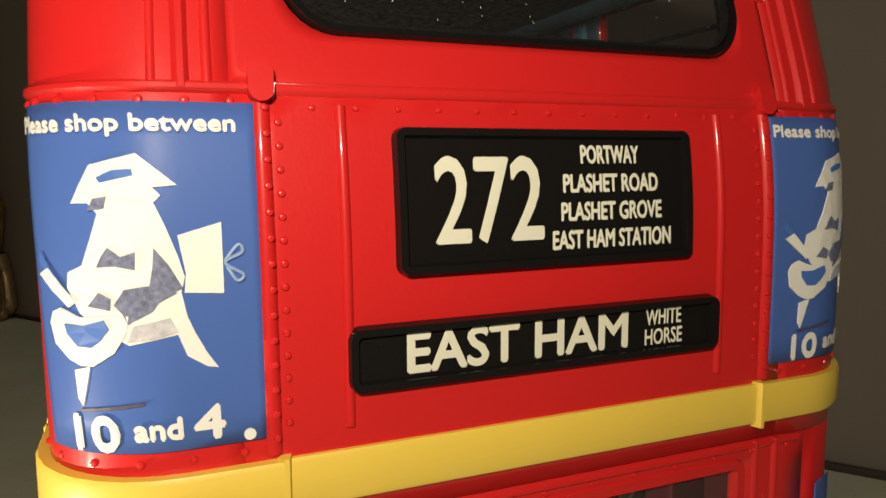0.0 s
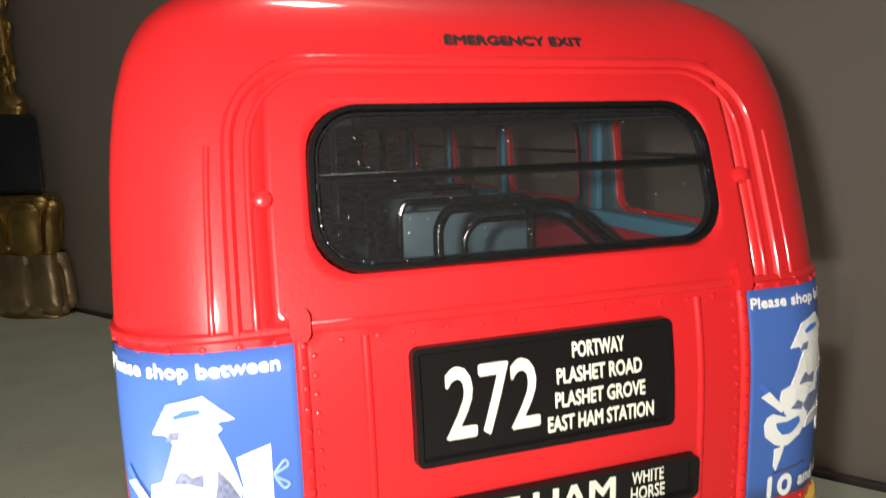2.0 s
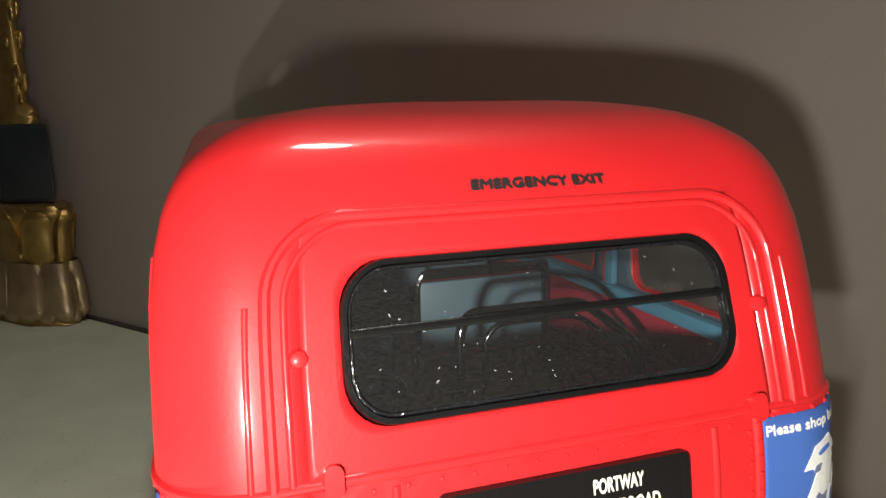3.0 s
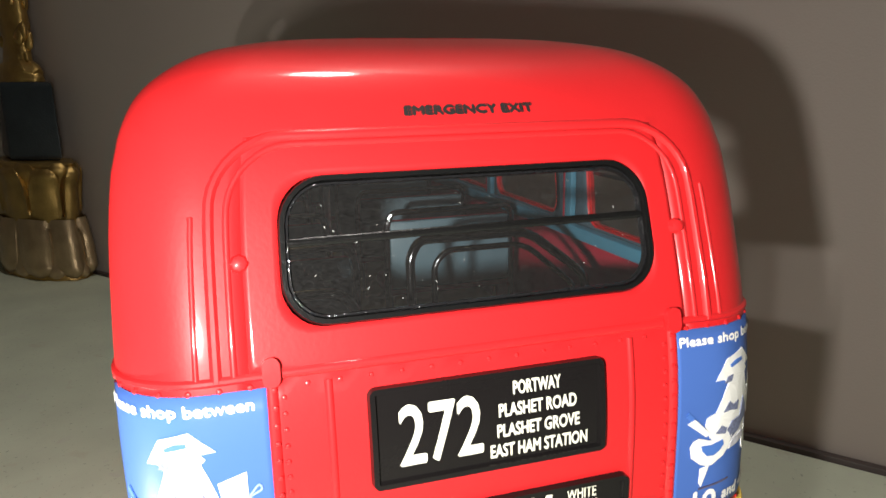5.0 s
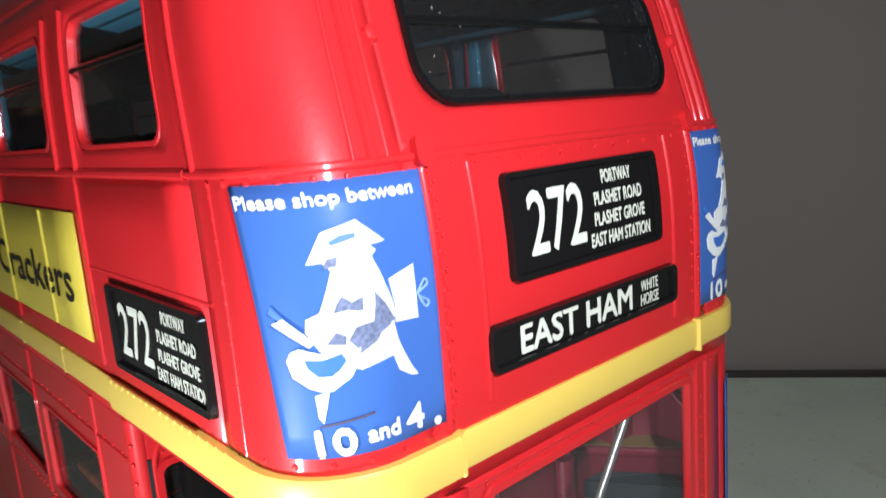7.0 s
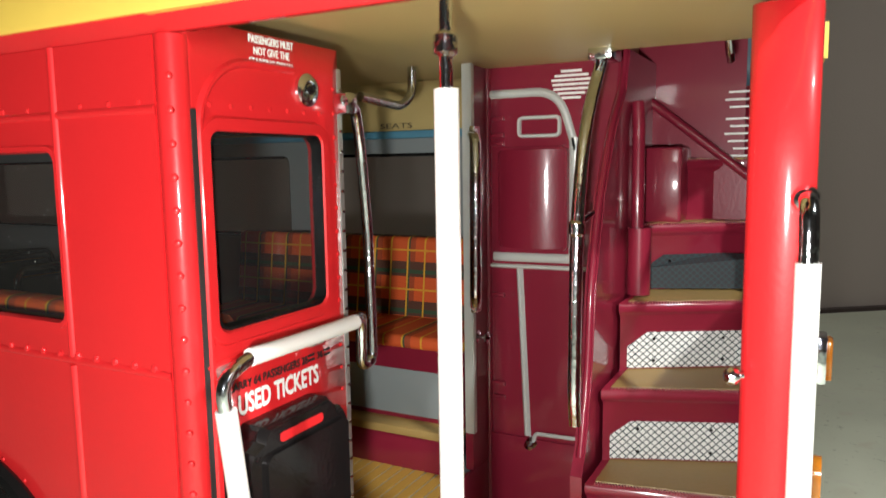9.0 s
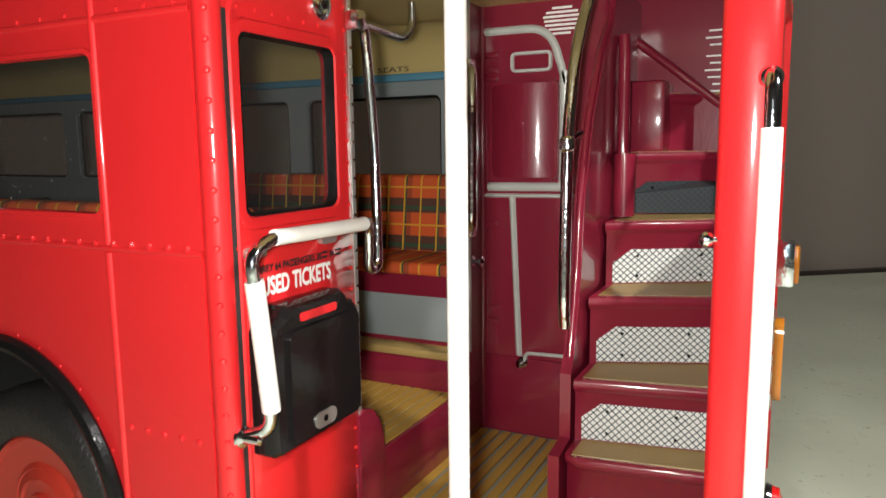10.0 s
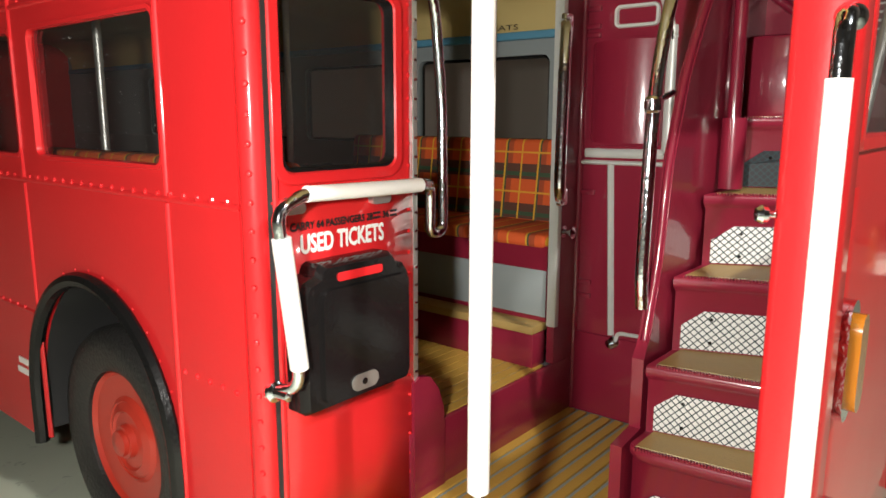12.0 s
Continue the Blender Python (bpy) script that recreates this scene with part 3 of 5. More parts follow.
band(-0.700, 0.700, 2.545, 2.668, 14, 0.012)
band(0.722, 1.30, 2.548, 2.668, 14, 0.020)
band(side_u(1.50), -0.715, 2.535, 2.668, 34, 0.026)
band(side_u(8.0), side_u(1.505), 2.54, 2.665, 8, 0.012)
band(1.30, side_u(8.0, 1), 2.54, 2.665, 8, 0.012)
for u in (-0.712, 0.712):
    part("band_joint", bead(bmesh.new(), line((u, 2.535), (u, 2.675), 3), skin, 0.014, 0.034), YELLOW, bus)
bm = bmesh.new()
rivets(bm, [(u, 2.66) for u in span(side_u(1.46), side_u(0.45), 16)], lambda u, v, o=0.0: skin(u, v, o + 0.026), 0.014, 0.008)
part("band_rivets", bm, YELLOW, bus)
for y in (2.2, 3.0, 4.15, 5.3):
    part("band_joint", bead(bmesh.new(), line((side_u(y), 2.54), (side_u(y), 2.668), 2), lambda u, v, o=0.0: skin(u, v, o + 0.012), 0.012, 0.008), YELLOW, bus)


# Destination blinds
def blind(name, f, rect, r, label, lines):
    bm = plate(bmesh.new(), f, (rect[0] + 0.01, rect[1] - 0.01, rect[2] + 0.01, rect[3] - 0.01), r, 0.010)
    ob = part(name, bm, BLACK, bus, label)
    part("blind_frame", ring_frame(bmesh.new(), f, rect, r, 0.030, 0.026, -0.008), BLACK, ob)
    for words, u0, u1, v0, v1, bold in lines:
        part("lettering", lettering(bmesh.new(), words, f, u0, u1, v0, v1, 0.0125, bold), CREAMPRINT, ob, "cream capitals reading " + words, smooth=0)
    return ob


def number_lines(u0, u1, v0, v1, k=1.0, d0=0.0):
    w, h = u1 - u0, v1 - v0
    q = lambda a, b, c, d: (u0 + (a * k + d0) * w, u0 + (b * k + d0) * w, v0 + c * h, v0 + d * h)
    return [("272", *q(0.117, 0.452, 0.212, 0.79), 0.004), ("PORTWAY", *q(0.590, 0.798, 0.745, 0.872), 0.0020), ("PLASHET ROAD", *q(0.525, 0.866, 0.538, 0.665), 0.0020),
            ("PLASHET GROVE", *q(0.516, 0.878, 0.335, 0.462), 0.0020), ("EAST HAM STATION", *q(0.486, 0.914, 0.13, 0.260), 0.0020)]


NUM = (-0.436, 0.436, 3.068, 3.424)
blind("number_blind", skin, NUM, 0.03, "glossy black route number blind with cream lettering", number_lines(*NUM))
DST = (-0.562, 0.541, 2.797, 2.960)
blind("destination_blind", skin, DST, 0.035, "narrow black destination blind with cream lettering", [
    ("EAST HAM", -0.412, 0.222, 2.836, 2.932, 0.004), ("WHITE", 0.285, 0.405, 2.888, 2.932, 0.001), ("HORSE", 0.283, 0.410, 2.832, 2.876, 0.001)])
SIDE = (side_u(1.365), side_u(0.508), 2.745, 3.090)
blind("side_blind", skin, SIDE, 0.03, "black side number blind with cream lettering", number_lines(*SIDE, 1.065, -0.022))


# The two posters that wrap the rear corners
def poster(s):
    u0, u1 = (-1.315, -0.745) if s < 0 else (0.746, 1.316)
    z0, z1 = 2.722, 3.470
    h = z1 - z0
    bm = bmesh.new()
    if s < 0:
        f = lambda u, v, o=0.0: skin(u1 - (1 - u) * (0.505 + 0.080 * v), z0 + v * h, o)
    else:
        f = lambda u, v, o=0.0: skin(u0 + u * (0.505 + 0.080 * v), z0 + v * h, o)
    grid(bm, lambda u, v: f(u, v, 0.006), span(0, 1, 24), span(0, 1, 10))
    ob = part("corner_poster", bm, BLUE, bus, "blue shopping-hours poster with white lettering and a cut-paper motif", solid=0.006)
    g = lambda u, v, o=0.0: f(u * 0.955 + 0.045, v, o)
    cut = lambda name, pts, mat, out=0.010, label="": part(name, shape(bmesh.new(), g, pts, out, fine=0.12), mat, ob, label, smooth=0)
    cut("paper_shape", [(0.274, 0.717), (0.371, 0.823), (0.548, 0.854), (0.684, 0.766), (0.595, 0.760), (0.624, 0.738), (0.595, 0.719), (0.630, 0.651), (0.666, 0.567), (0.685, 0.508),
                        (0.667, 0.464), (0.685, 0.384), (0.659, 0.346), (0.451, 0.319), (0.331, 0.365), (0.254, 0.410), (0.204, 0.480), (0.217, 0.524), (0.291, 0.545), (0.341, 0.618), (0.384, 0.689), (0.350, 0.718)], PRINT, label="white cut-paper motif")
    cut("paper_shape", [(0.670, 0.626), (0.840, 0.659), (0.834, 0.454), (0.679, 0.463), (0.690, 0.518)], PRINT)
    cut("paper_shape", [(0.632, 0.363), (0.678, 0.403), (0.709, 0.345), (0.750, 0.285), (0.793, 0.238), (0.748, 0.244), (0.670, 0.280)], PRINT, 0.011)
    cut("paper_shape", [(0.188, 0.243), (0.269, 0.256), (0.238, 0.191), (0.209, 0.137), (0.187, 0.160)], PRINT)
    cut("paper_bowl", [(0.077, 0.376), (0.105, 0.408), (0.154, 0.421), (0.252, 0.398), (0.462, 0.404), (0.446, 0.355), (0.390, 0.299), (0.290, 0.258), (0.230, 0.258), (0.173, 0.273), (0.095, 0.315)], PRINT, 0.013)
    cut("paper_bowl", [(0.175, 0.377), (0.27, 0.375), (0.362, 0.393), (0.378, 0.366), (0.340, 0.335), (0.296, 0.314), (0.230, 0.316), (0.185, 0.349)], PALEBLUE, 0.016)
    cut("paper_shape", [(0.040, 0.512), (0.105, 0.532), (0.246, 0.440), (0.209, 0.425)], PRINT, 0.015)
    cut("paper_shape", [(0.030, 0.55), (0.052, 0.575), (0.155, 0.498), (0.130, 0.490)], PALEBLUE, 0.012)
    for pts in ([(0.358, 0.541), (0.385, 0.575), (0.410, 0.595), (0.455, 0.570), (0.512, 0.583), (0.504, 0.533), (0.43, 0.545)], [(0.299, 0.431), (0.351, 0.469), (0.40, 0.452), (0.39, 0.42)],
                [(0.41, 0.435), (0.455, 0.478), (0.545, 0.487), (0.651, 0.465), (0.58, 0.44), (0.555, 0.415), (0.456, 0.380), (0.44, 0.41)],
                [(0.580, 0.593), (0.629, 0.544), (0.675, 0.476), (0.604, 0.459), (0.552, 0.487), (0.57, 0.54)], [(0.349, 0.698), (0.375, 0.730), (0.427, 0.736), (0.413, 0.703)]):
        cut("printed_patch", pts, SHADE, 0.013)
    cut("printed_patch", [(0.444, 0.328), (0.476, 0.374), (0.616, 0.394), (0.644, 0.352), (0.55, 0.335)], PALE_SHADE, 0.013)
    cut("paper_band", [(0.398, 0.788), (0.46, 0.808), (0.529, 0.811), (0.533, 0.794), (0.409, 0.775)], PALEBLUE, 0.013)
    cut("ground_line", [(0.191, 0.120), (0.191, 0.129), (0.485, 0.152), (0.485, 0.143)], INK, 0.010)
    part("bow", tube(bmesh.new(), curve_points([g(u, v, 0.010) for u, v in ((0.843, 0.547), (0.90, 0.592), (0.915, 0.57), (0.846, 0.542), (0.916, 0.505), (0.891, 0.489), (0.853, 0.53))]), 0.004, 6), BOW_BLUE, ob)
    letters = lambda words, a, b, c, d, bold=0.0: part("lettering", lettering(bmesh.new(), words, g, a, b, c, d, 0.009, bold), PRINT, ob, "white words " + words, smooth=0)
    letters("Please shop between", -0.020, 0.913, 0.902, 0.962, 0.0030)
    letters("10", 0.150, 0.360, 0.012, 0.108, 0.008)
    letters("and", 0.430, 0.622, 0.040, 0.100, 0.005)
    letters("4", 0.675, 0.803, 0.030, 0.124, 0.006)
    cut("printed_mark", ellipse(0.912, 0.022, 0.028, 0.018, 12), PRINT)


poster(-1)
poster(1)

# Yellow side advert and the words over the rear window
bm = bmesh.new()
grid(bm, lambda u, v: skin(u, v, 0.012), span(side_u(6.2), side_u(1.675), 14), span(2.785, 3.335, 3))
advert = part("side_advert", bm, AD_YELLOW, bus, "yellow advertisement panel with dark serif lettering", solid=0.008)
bm = bmesh.new()
lettering(bm, "Crackers", skin, side_u(3.25), side_u(1.83), 2.935, 3.125, 0.015, 0.003)
part("lettering", bm, BLACKPRINT, advert, "dark word Crackers", smooth=0)
part("printed_shape", shape(bmesh.new(), skin, ellipse(side_u(3.75), 3.06, 0.36, 0.2, 24), 0.015), INK, advert, smooth=0)
for y in (2.2, 3.0, 4.15, 5.3):
    part("advert_seam", bead(bmesh.new(), line((side_u(y), 2.79), (side_u(y), 3.33), 3), lambda u, v, o=0.0: skin(u, v, o + 0.012), 0.012, 0.008), AD_YELLOW, advert)
part("lettering", lettering(bmesh.new(), "EMERGENCY EXIT", skin, -0.222, 0.300, 4.286, 4.314, 0.004, 0.004), BLACKPRINT, bus, "black words EMERGENCY EXIT", smooth=0)


# ---- lower deck: outer walls ----
LOW, WAIST = 0.36, 2.487
ARCH_Y, ARCH_Z, ARCH_R = 2.53, 0.60, 0.60


def arch_panel(bm, f, y0, y1, z1):
    """A panel from the skirt up to z1 with the wheel arch cut out of it."""
    inner = [(ARCH_Y - ARCH_R, LOW + (ARCH_Z - LOW) * i / 4) for i in range(4)]
    inner += [(ARCH_Y - ARCH_R * math.cos(math.pi * i / 32), ARCH_Z + 1.03 * ARCH_R * math.sin(math.pi * i / 32)) for i in range(33)]
    inner += [(ARCH_Y + ARCH_R, ARCH_Z - (ARCH_Z - LOW) * i / 4) for i in range(1, 5)]
    n = len(inner) - 1
    outer = []
    for i in range(n + 1):
        t = i / n
        if t < 0.3:
            outer.append((y0, LOW + (z1 - LOW) * t / 0.3))
        elif t <= 0.7:
            outer.append((y0 + (y1 - y0) * (t - 0.3) / 0.4, z1))
        else:
            outer.append((y1, z1 - (z1 - LOW) * (t - 0.7) / 0.3))
    rows = [[bm.verts.new(f(p[0] + (q[0] - p[0]) * k / 3, p[1] + (q[1] - p[1]) * k / 3)) for p, q in zip(inner, outer)] for k in range(4)]
    for a, b in zip(rows, rows[1:]):
        for i in range(n):
            bm.faces.new((a[i], a[i + 1], b[i + 1], b[i]))
    return inner


def side_wall(f, s, y_start):
    def panel(bm, name, label=""):
        bmesh.ops.recalc_face_normals(bm, faces=bm.faces)
        for fc in bm.faces:
            if fc.normal.x * s < 0:
                fc.normal_flip()
        ob = part(name, bm, [RED, GREY], bus, label, solid=0.04, smooth=0)
        if s > 0:
            ob.modifiers["thickness"].material_offset_rim = 1

    cuts = [y_start] + [(p[1] + q[0]) / 2 for p, q in zip(LOWER_BAYS, LOWER_BAYS[1:])] + [6.5]
    for (w0, w1), c0, c1 in zip(LOWER_BAYS, cuts, cuts[1:]):
        panel(holed(bmesh.new(), f, (c0, c1, 1.5, WAIST), (w0, w1, 1.685, 2.215), 0.05, rings=3), "window_panel", "red side panel round a window")
    bm = bmesh.new()
    arch = arch_panel(bm, f, y_start if s < 0 else 1.7, 3.4, 1.5)
    panel(bm, "wheel_panel", "red side panel with the wheel arch")
    panel(grid(bmesh.new(), f, span(3.4, 6.5, 4), span(LOW, 1.5, 3)), "skirt_panel")
    panel(grid(bmesh.new(), f, span(6.5, FRONT - 0.3, 2), span(LOW, WAIST, 3)), "front_panel")
    if s > 0:
        panel(grid(bmesh.new(), f, span(0.3, y_start, 4), span(LOW, WAIST, 6)), "rear_panel")
        panel(grid(bmesh.new(), f, span(y_start, 1.7, 2), span(LOW, 1.5, 3)), "skirt_panel")
    part("wheel_arch", tube(bmesh.new(), [f(y, z, 0.012) for y, z in arch], 0.032, 8), RUBBER, bus, "black wheel arch rim")
    for w0, w1 in LOWER_BAYS:
        fr = part("side_window", ring_frame(bmesh.new(), f, (w0 - 0.005, w1 + 0.005, 1.68, 2.22), 0.055, 0.024, 0.010, 0.012), RED if s < 0 else RUBBER, bus)
        pane("pane", f, (w0 + 0.012, w1 - 0.012, 1.695, 2.205), 0.045, -0.022, fr)
        if s < 0 and w0 < 4:
            dust(f, (w0 + 0.05, w1 - 0.05, 1.73, 2.17), 60, int(w0 * 10), fr, -0.015, 0.003)


side_wall(near, -1, 1.50)
side_wall(off, 1, 1.50)

# seams and rivets of the nearside
def near_seams():
    b = lambda pts, r=0.012, h=0.010: part("body_seam", bead(bmesh.new(), pts, near, r, h), RED, bus)
    for y in (1.905, 3.06, 4.12, 5.27):
        b(line((y, 1.60), (y, WAIST), 3))
    for y in (1.905, 3.06, 4.12):
        b(line((y, 1.24 if y < 3 else 0.4), (y, 1.575), 3))
    b(line((1.905, 0.4), (1.905, 1.24), 3))
    b(line((1.5, 1.59), (6.4, 1.59), 4), 0.010, 0.007)
    b(line((3.1, 0.985), (6.4, 0.985), 4), 0.010, 0.006)
    b(line((1.5, 2.30), (6.4, 2.30), 4), 0.010, 0.007)
    bm = bmesh.new()
    rivets(bm, [(y, 1.605) for y in span(1.56, 4.6, 38)] + [(y, 0.995) for y in span(1.56, 1.86, 4)] + [(y, 0.995) for y in span(3.2, 4.6, 16)], near, 0.012, 0.011)
    rivets(bm, [(1.905, z) for z in span(0.45, 1.5, 13)] + [(3.06, z) for z in span(0.45, 1.5, 12)] + [(3.06, z) for z in span(1.66, 2.4, 7)], near, 0.012, 0.011)
    rivets(bm, [(ARCH_Y + 0.638 * math.cos(a), ARCH_Z + 0.657 * math.sin(a)) for a in span(0.1, math.pi - 0.1, 16)], near, 0.007, 0.006)
    rivets(bm, [(y, 2.32) for y in span(1.56, 4.6, 26)], near, 0.009, 0.008)
    part("rivets", bm, RED, bus)
    bm = bmesh.new()
    for k, (a, c) in enumerate(((3.18, 3.34), (3.20, 3.36))):
        shape(bm, near, [(a, 0.70 - 0.05 * k), (c, 0.70 - 0.05 * k), (c, 0.73 - 0.05 * k), (a, 0.73 - 0.05 * k)], 0.004)
    part("printed_mark", bm, PRINT, bus, smooth=0)


near_seams()

# rounded corner post between the side and the end wall of the saloon
part("corner_post", tube(bmesh.new(), [(-1.182, 1.470, LOW), (-1.182, 1.470, WAIST)], 0.044, 20), RED, bus)
bm = bmesh.new()
rivets(bm, [(0.6, z) for z in span(0.5, 2.38, 22)], lambda u, z, o=0.0: Vector((-1.182, 1.470, z)) + Vector((-math.cos(u), -math.sin(u), 0)) * (0.044 + o), 0.011, 0.012)
part("rivets", bm, RED, bus)


# ---- wheel ----
def wheel(y, s):
    x = s * 1.14
    bm = lathe(bmesh.new(), [(0.30, 0.10), (0.31, 0.0), (0.34, -0.02), (0.42, -0.035), (0.47, -0.02), (0.498, 0.02), (0.50, 0.06), (0.50, 0.22), (0.47, 0.30)], (x, y, 0.5), (-s, 0, 0), 56)
    for v in bm.verts:
        v.co.z = max(v.co.z, 0.0)
    w = part("wheel", bm, TYRE, bus, "black rubber tyre on a red wheel")
    rim = part("rim", lathe(bmesh.new(), [(0.335, -0.01), (0.33, 0.02), (0.315, 0.03), (0.30, 0.012), (0.285, 0.03), (0.19, 0.045), (0.17, 0.03), (0.165, 0.035), (0.13, 0.02), (0.12, 0.03), (0.075, 0.025), (0.07, 0.0), (0.0, -0.01)], (x, y, 0.5), (-s, 0, 0), 48), HUBRED, w, "dark red disc wheel")
    part("hub", lathe(bmesh.new(), [(0.06, 0.01), (0.055, -0.02), (0.0, -0.03)], (x, y, 0.5), (-s, 0, 0), 20), HUBRED, w)
    bm = bmesh.new()
    for k in range(5):
        a = k * 0.14 - 0.3
        box(bm, x - 0.036 * s - 0.002, x - 0.036 * s + 0.002, y + 0.42 * math.cos(2.7 + a) - 0.012, y + 0.42 * math.cos(2.7 + a) + 0.012, 0.5 + 0.42 * math.sin(2.7 + a) - 0.02, 0.5 + 0.42 * math.sin(2.7 + a) + 0.02)
    part("tyre_print", bm, TAN, w)


for wy in (2.53, 7.2):
    for s in (-1, 1):
        wheel(wy, s)
bm = bmesh.new()
for wy in (2.53, 7.2):
    tube(bm, [(-1.05, wy, 0.5), (1.05, wy, 0.5)], 0.09, 12)
box(bm, -0.62, 0.62, 1.55, 8.0, 0.30, 0.52, 0.03)
part("chassis", bm, CHASSIS, bus, "dark underframe with axles")
for s in (-1, 1):
    bm = bmesh.new()
    grid(bm, lambda a, k: Vector((s * (1.19 - 0.5 * k), ARCH_Y - (ARCH_R - 0.01) * math.cos(a), ARCH_Z + 1.02 * (ARCH_R - 0.01) * math.sin(a))), span(-0.3, math.pi + 0.3, 20), [0, 1])
    grid(bm, lambda y, z: Vector((s * 0.70, y, z)), span(ARCH_Y - 0.62, ARCH_Y + 0.62, 2), span(0.3, 1.24, 2))
    part("wheel_housing", bm, CHASSIS, bus)



# ---- the end wall of the lower saloon with its ticket box ----
BW = (-1.110, -0.624, 1.697, 2.245)
bm = bmesh.new()
holed(bm, bulk, (-1.18, -0.515, 1.60, 2.53), BW, 0.05, rings=3)
grid(bm, bulk, span(-1.18, -0.515, 3), span(LOW, 1.60, 4))
bmesh.ops.recalc_face_normals(bm, faces=bm.faces)
for fc in bm.faces:
    if fc.normal.y > 0:
        fc.normal_flip()
endwall = part("end_wall", bm, [RED, DARKBLUE], bus, "red rear-facing end wall beside the platform", solid=0.05)
fr = part("end_window", ring_frame(bmesh.new(), bulk, (BW[0] - 0.045, BW[1] + 0.045, BW[2] - 0.05, BW[3] + 0.045), 0.08, 0.05, 0.012, 0.0), RED, bus, "window with rounded corners in the end wall")
part("rubber_seal", ring_frame(bmesh.new(), bulk, (BW[0] - 0.008, BW[1] + 0.008, BW[2] - 0.008, BW[3] + 0.008), 0.055, 0.016, 0.006, 0.03), RUBBER, fr)
pane("pane", bulk, (BW[0] + 0.005, BW[1] - 0.005, BW[2] + 0.005, BW[3] - 0.005), 0.045, -0.025, fr)
arch = [(-1.142, z) for z in span(0.45, 2.22, 6)] + [(-0.942 - 0.2 * math.cos(t), 2.25 + 0.19 * math.sin(t)) for t in span(0.1, math.pi / 2, 8)] + [(-0.75, 2.44)]
part("body_seam", bead(bmesh.new(), arch, bulk, 0.012, 0.012), RED, endwall)
part("body_seam", bead(bmesh.new(), line((-1.16, 1.605), (-0.53, 1.605), 3), bulk, 0.009, 0.007), RED, endwall)
bm = bmesh.new()
rivets(bm, [(-0.545, z) for z in span(0.5, 2.4, 24)] + [(x, 2.315) for x in span(-1.1, -0.62, 6)], bulk, 0.008, 0.007)
part("rivets", bm, RED, endwall)
strip = part("edge_strip", boxed(-0.523, -0.499, 1.4262, 1.49, 0.835, 2.47, 0.003), STEEL, bus, "aluminium edge strip with small screws")
bm = bmesh.new()
rivets(bm, [(-0.511, z) for z in span(0.9, 2.4, 22)], lambda u, v, o=0.0: Vector((u, 1.4262 - o, v)), 0.008, 0.006)
part("screws", bm, CHROME, strip)

part("panel_gap", boxed(-1.170, -1.154, 1.424, 1.432, LOW, 2.30, 0.0), CHASSIS, endwall, "dark gap at the panel edge")

# ticket box
def box_face(u, v, o=0.0):
    return Vector((u, 1.335 - o, v))


bm = bmesh.new()
outline = [(-1.12, 0.945), (-1.11, 0.935), (-0.655, 0.935), (-0.645, 0.945), (-0.645, 1.335), (-0.66, 1.36), (-0.705, 1.375), (-0.715, 1.40), (-0.73, 1.41), (-1.035, 1.41), (-1.05, 1.40), (-1.06, 1.375), (-1.105, 1.36), (-1.12, 1.335)]
lay = lambda grow, y: [bm.verts.new((x + grow * (-1 if x > -0.88 else 1), y, z + grow * (-1 if z > 1.1 else 1))) for x, z in outline]
rows = [lay(0, 1.43), lay(0, 1.36), lay(0.012, 1.335)]
for a, b in zip(rows, rows[1:]):
    for j in range(len(outline)):
        bm.faces.new((a[j], a[(j + 1) % len(outline)], b[(j + 1) % len(outline)], b[j]))
bm.faces.new(rows[-1])
bmesh.ops.recalc_face_normals(bm, faces=bm.faces)
tickets = part("ticket_box", bm, BLACK, bus, "glossy black used-tickets box with a red slot", smooth=30)
part("box_panel", plate(bmesh.new(), box_face, (-1.055, -0.665, 0.96, 1.33), 0.03, 0.014, 0.002), BLACK, tickets)
part("slot", plate(bmesh.new(), box_face, (-0.985, -0.785, 1.350, 1.378), 0.010, 0.004, 0.002), RED, tickets, "red ticket slot")
part("lock_plate", plate(bmesh.new(), box_face, (-0.945, -0.827, 0.972, 1.027), 0.027, 0.020, 0.0), STEEL, tickets, "oval metal lock plate")
part("keyhole", plate(bmesh.new(), box_face, (-0.903, -0.881, 0.989, 1.011), 0.010, 0.022, 0.0), BLACK, tickets)
bm = bmesh.new()
rivets(bm, [(-1.08, 1.33), (-0.70, 1.36)], box_face, 0.012, 0.008)
part("box_rivets", bm, BLACK, tickets)

part("lettering", lettering(bmesh.new(), "USED TICKETS", bulk, -1.050, -0.682, 1.437, 1.495, 0.003, 0.003), PRINT, endwall, "white words USED TICKETS", smooth=0)
part("lettering", lettering(bmesh.new(), "CARRY 64 PASSENGERS 28", bulk, -1.09, -0.735, 1.512, 1.536, 0.003, 0.0012), BLACKPRINT, endwall, "small black words", smooth=0)
part("lettering", lettering(bmesh.new(), "36", bulk, -0.685, -0.655, 1.514, 1.536, 0.003, 0.0012), BLACKPRINT, endwall, smooth=0)
bm = bmesh.new()
for x in (-0.728, -0.645):
    for z in (1.513, 1.529):
        shape(bm, bulk, [(x, z), (x + 0.033, z), (x + 0.033, z + 0.008), (x, z + 0.008)], 0.003, 0.002)
part("small_print", bm, BLACKPRINT, endwall, smooth=0)
